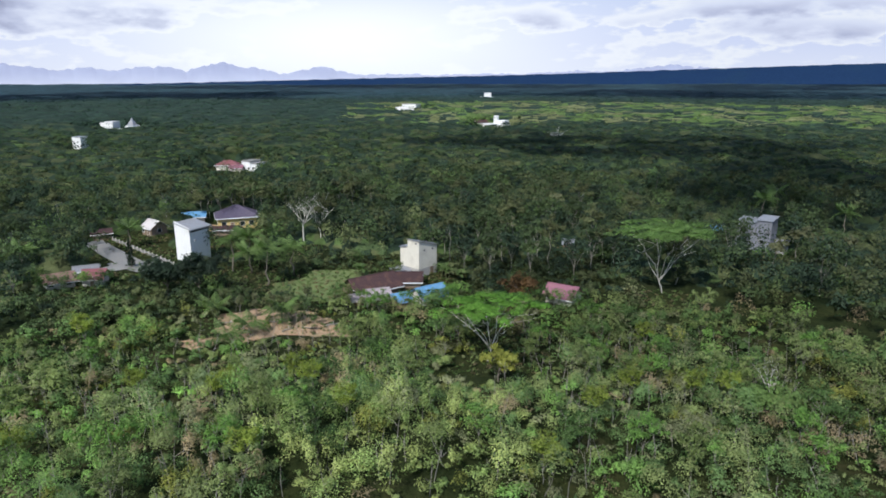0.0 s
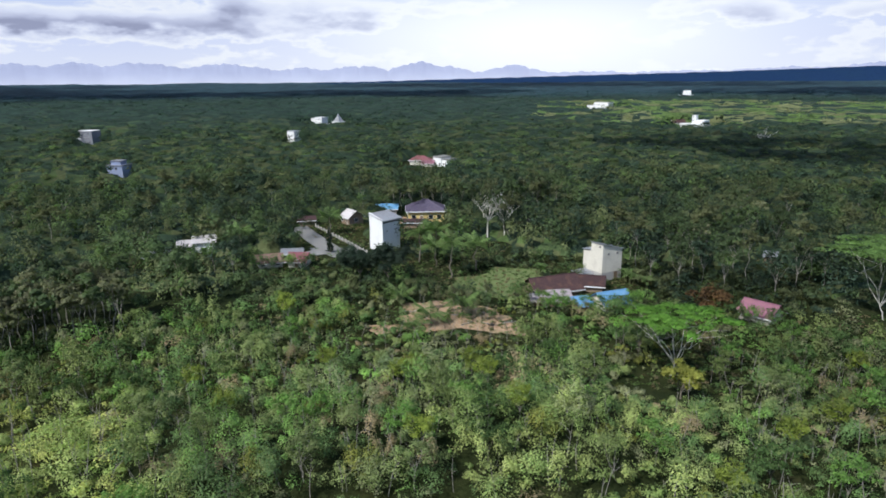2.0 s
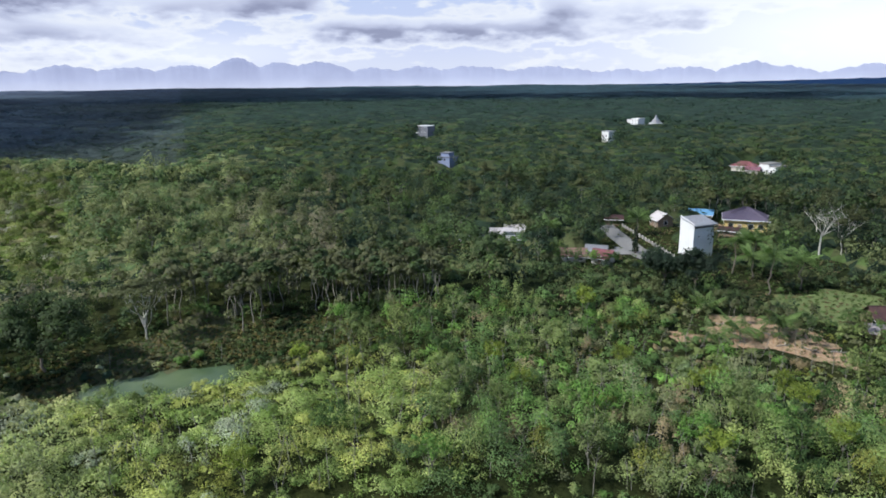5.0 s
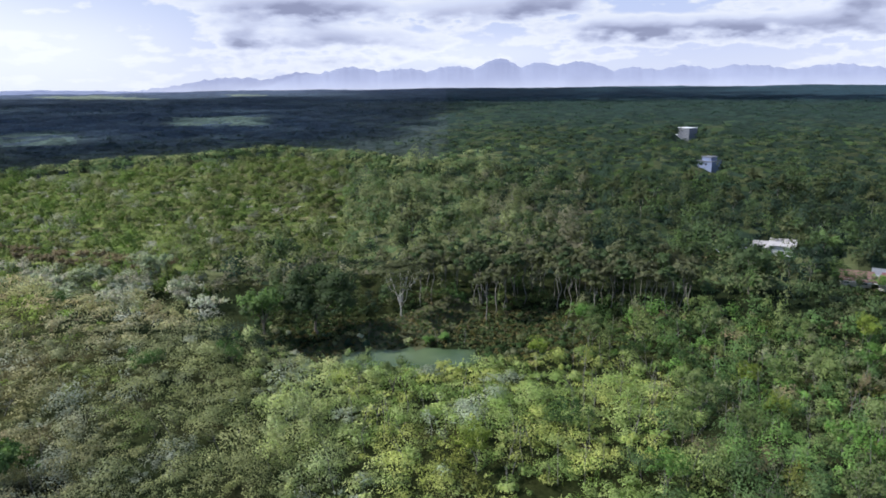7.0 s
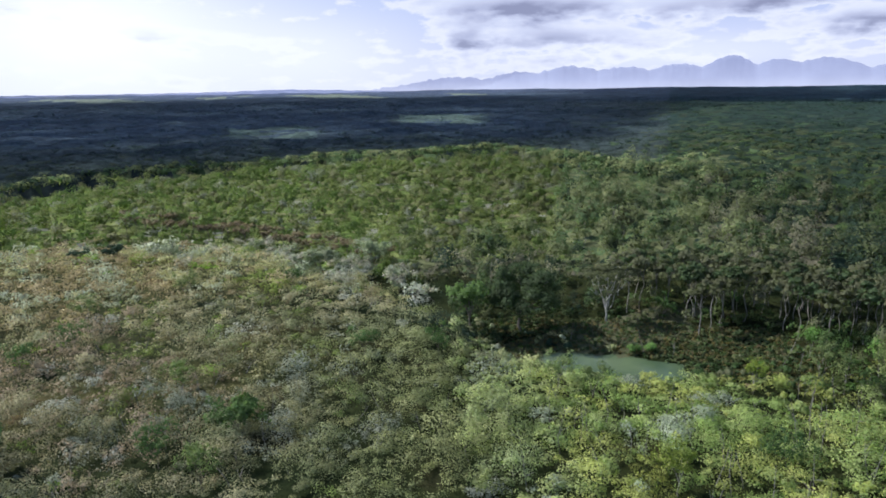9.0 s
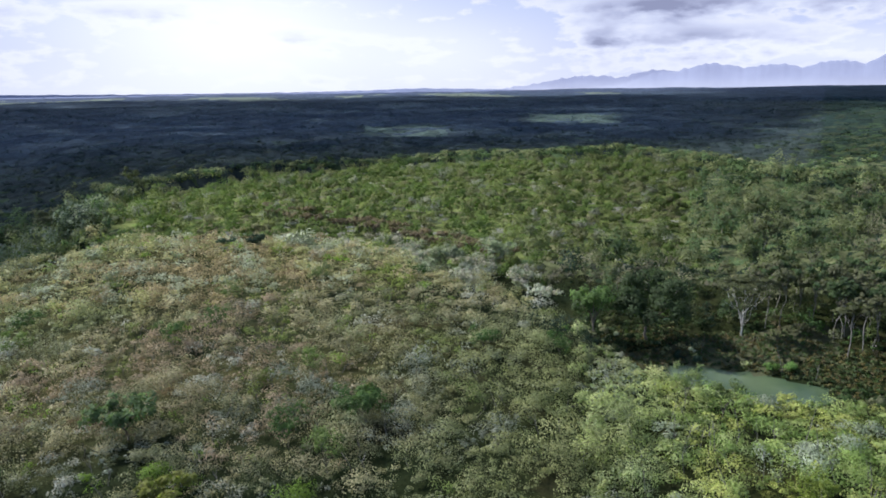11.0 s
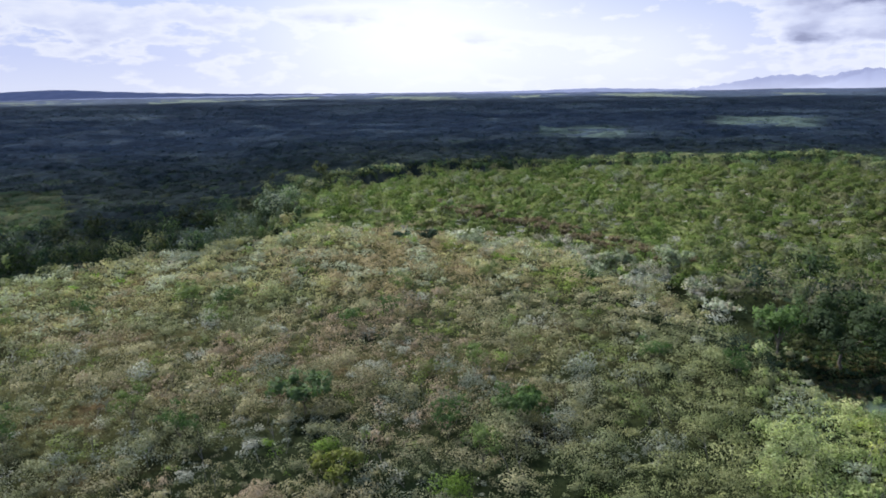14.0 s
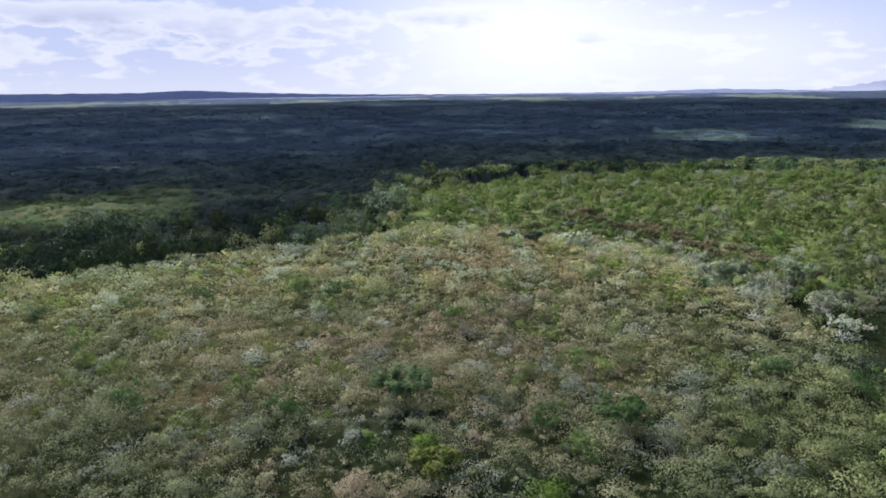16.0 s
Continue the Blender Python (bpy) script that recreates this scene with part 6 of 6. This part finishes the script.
for x, y, a in zip(sx[keep_], sy[keep_], saz[keep_]):
    tall_ = _g.uniform(2.4, 5.6) * (1.0 if a < 80 else 0.55)
    foot = np.array([x, y, ground_at(x, y)])
    tip = foot + (_g.normal(0, 0.7), _g.normal(0, 0.7), tall_)
    stems_.append((bend(foot, tip, 0, _g, 3), np.array([0.05, 0.038, 0.014])))
    for _ in range(int(_g.integers(1, 4))):
        mid_ = foot + (tip - foot) * _g.uniform(0.35, 0.8)
        stems_.append((np.array([mid_, mid_ + (_g.normal(0, 0.6), _g.normal(0, 0.6), _g.uniform(0.4, 1.2))]), np.array([0.032, 0.012])))
v, f = tubes(stems_, 3)
tagged(new("stems", sheet("stems", v, f, RUBBER_BARK)), "thin pale sapling stems and dead twigs in the scrub", "stems", kind="stuff")

# grass in the open ground and on the pond's banks
gx, gy, _g = scatter(95, 215, 1.35, 88)
keep_ = (openness(gx, gy) > 0.25) & (pond_field(gx, gy) > 1.03)
soil = np.hypot((gx + 44) / 15, (gy - 117) / 9) < 1.0
lane = np.hypot((gx + 88) / 11, (gy - 156) / 7) < 1.0
lane |= np.abs((gx + 94) * 0.66 + (gy - 162) * 0.75) < 3.2
keep_ &= ~((soil & (_g.random(len(gx)) < 0.12)) | (lane & (_g.random(len(gx)) < 0.92)))
gx, gy = gx[keep_], gy[keep_]
gc = np.where((_g.random(len(gx)) < 0.4)[:, None], FRESH * 0.8, np.where((_g.random(len(gx)) < 0.6)[:, None], OLIVE * 1.0, BROWN * 0.9))
v, f, c, ways = foliage(gx, gy, height(gx, gy) + 0.25, np.full(len(gx), 0.7), np.full(len(gx), 0.32), 20, np.full(len(gx), 0.26), gc, 89, dome=0.2, sides=3)
tagged(new("grass", sheet("grass", v, f, LEAF, c, ways)), "rough yellow-green grass in the yards and on the banks", "grass", kind="stuff")

bx, by, _g = scatter(98, 132, 0.9, 94, 54.0, 82.0)
keep_ = ((openness(bx, by) > 0.2) | (np.hypot(bx, by) > 104) & (np.hypot(bx, by) < 122)) & (pond_field(bx, by) > 1.05)
bx, by = bx[keep_], by[keep_]
bc = np.where((_g.random(len(bx)) < 0.35)[:, None], (0.16, 0.13, 0.055), np.where((_g.random(len(bx)) < 0.5)[:, None], OLIVE, GREEN))
v, f, c, ways = foliage(bx, by, height(bx, by) + 0.22, np.full(len(bx), 0.6), np.full(len(bx), 0.45), 12, np.full(len(bx), 0.36), bc, 95, dome=0.2, sides=3)
tagged(new("bank_grass", sheet("bank_grass", v, f, LEAF, c, ways)), "tufted brown-green grass and reeds on the pond's bank", "grass", kind="stuff")

# ---- broken cumulus overhead, whose shadows lie on the land ----
VAPOUR, _t, _p = nodes_of("cloud_vapour")
_w = node(_t, "ShaderNodeTexNoise", Scale=0.02, Detail=6.0)
_t.links.new(_t.nodes.new("ShaderNodeTexCoord").outputs["Object"], _w.inputs["Vector"])
_t.links.new(ramp(_t, _w.outputs["Fac"], [(0.3, (0.78, 0.79, 0.82)), (0.7, (0.9, 0.9, 0.91))]), _p.inputs["Base Color"])
_p.inputs["Roughness"].default_value = 1.0
_p.inputs["Specular IOR Level"].default_value = 0.0
_thin = _t.nodes.new("ShaderNodeBsdfTransparent")
_mix = _t.nodes.new("ShaderNodeMixShader")
_mix.inputs[0].default_value = 0.64
_t.links.new(_p.outputs[0], _mix.inputs[1])
_t.links.new(_thin.outputs[0], _mix.inputs[2])
_t.links.new(_mix.outputs[0], _t.nodes["Material Output"].inputs["Surface"])
CLOUD_BASE = 1000.0
_bm = bmesh.new()
bmesh.ops.create_icosphere(_bm, subdivisions=1, radius=1.0)
BALL_V = np.array([v.co[:] for v in _bm.verts])
BALL_F = np.array([[v.index for v in f.verts] for f in _bm.faces])
_bm.free()


def cloud(az, r, across, along, seed, size=34.0):
    """A cumulus of many puffs, so placed that its shade falls at a bearing and distance on the land."""
    g = np.random.default_rng(seed)
    fx, fy = -math.sin(radians(az)), math.cos(radians(az))
    reach = CLOUD_BASE / SUN_WAY.z
    cx, cy = fx * r + SUN_WAY.x * reach, fy * r + SUN_WAY.y * reach
    size = min(size, across * 0.6, along * 0.6)
    n = int(3.4 * across * along / size ** 2) + 6
    vs, fs = [], []
    k = 0
    while k < n:
        u, w = g.uniform(-1, 1, 2)
        if u * u + w * w > 1:
            continue
        s = size * g.uniform(0.6, 1.15) * (1.1 - 0.35 * math.hypot(u, w))
        lump = 1 + 0.16 * waves(BALL_V[:, 0] + k, BALL_V[:, 1] * 1.3 + BALL_V[:, 2], 0.9, seed + k)
        u, w = u * (across - s * 0.7), w * (along - s * 0.7)
        v = BALL_V * lump[:, None] * s * np.array([1, 1, 0.42])
        vs.append(v + np.array([cx + fy * u + fx * w, cy - fx * u + fy * w, CLOUD_BASE + g.uniform(0, 12)]))
        fs.append(BALL_F + k * len(BALL_V))
        k += 1
    me = sheet("cloud", np.concatenate(vs), np.concatenate(fs), VAPOUR)
    me.polygons.foreach_set("use_smooth", np.ones(len(me.polygons), bool))
    tagged(new("cloud", me), "white fair-weather cumulus cloud high over the land", "cloud", kind="structure")


for k, c in enumerate([(-12, 445, 175, 95), (-23, 300, 62, 80), (30, 1700, 560, 420), (-14, 1750, 560, 400), (52, 2000, 520, 700), (10, 2900, 1100, 700), (60, 3100, 1000, 700), (-25, 2900, 700, 700)]):
    cloud(*c, seed=800 + 50 * k, size=34 if c[1] < 800 else 110)


def cloud_bank(name, r0, r1, step, seed):
    """The long bank to the west, broken by two gaps, whose shade lies beyond the ridge."""
    g = np.random.default_rng(seed)
    x, y, g = scatter(r0, r1, step, seed, 58.0, 165.0)
    r, az = np.hypot(x, y), bearing(x, y)
    edge = np.interp(az, [58, 66, 72, 78, 84, 90, 96, 102, 108, 114, 119, 121.5, 123.5, 127, 132, 140, 165], [1500, 1050, 640, 510, 435, 405, 375, 345, 322, 296, 276, 262, 188, 178, 178, 172, 170])
    wob = 1 + 0.05 * waves(x, y, 140, seed) * (r > 300) + 0.03 * waves(x, y, 50, seed + 1)
    gap = window(az, 95.5, 100.5, 1.2) * window(r, 690, 800, 35) + window(az, 81.5, 87, 1.2) * window(r, 860, 1040, 50) + window(az, 141, 158, 2) * window(r, 300, 430, 15) * (waves(x, y, 90, 6) > -0.2) + window(az, 74, 160, 5) * smooth(2150, 2350, r)
    keep = (r > edge * wob + step * 0.5) & (gap < 0.5)
    x, y = x[keep], y[keep]
    reach = CLOUD_BASE / SUN_WAY.z
    vs, fs = [], []
    for k in range(len(x)):
        s = step * g.uniform(0.85, 1.15)
        lump = 1 + 0.16 * waves(BALL_V[:, 0] + k, BALL_V[:, 1] * 1.3 + BALL_V[:, 2], 0.9, seed + k)
        v = BALL_V * lump[:, None] * s * np.array([1, 1, 0.42])
        vs.append(v + np.array([x[k] + SUN_WAY.x * reach, y[k] + SUN_WAY.y * reach, CLOUD_BASE + g.uniform(0, 12)]))
        fs.append(BALL_F + k * len(BALL_V))
    me = sheet(name, np.concatenate(vs), np.concatenate(fs), VAPOUR)
    me.polygons.foreach_set("use_smooth", np.ones(len(me.polygons), bool))
    tagged(new(name, me), "wide grey-white cloud bank high over the western plain", "cloud", kind="structure")


cloud_bank("cloud_bank", 190, 1150, 38.0, 1500)
cloud_bank("cloud_bank_far", 1150, 4200, 190.0, 1600)
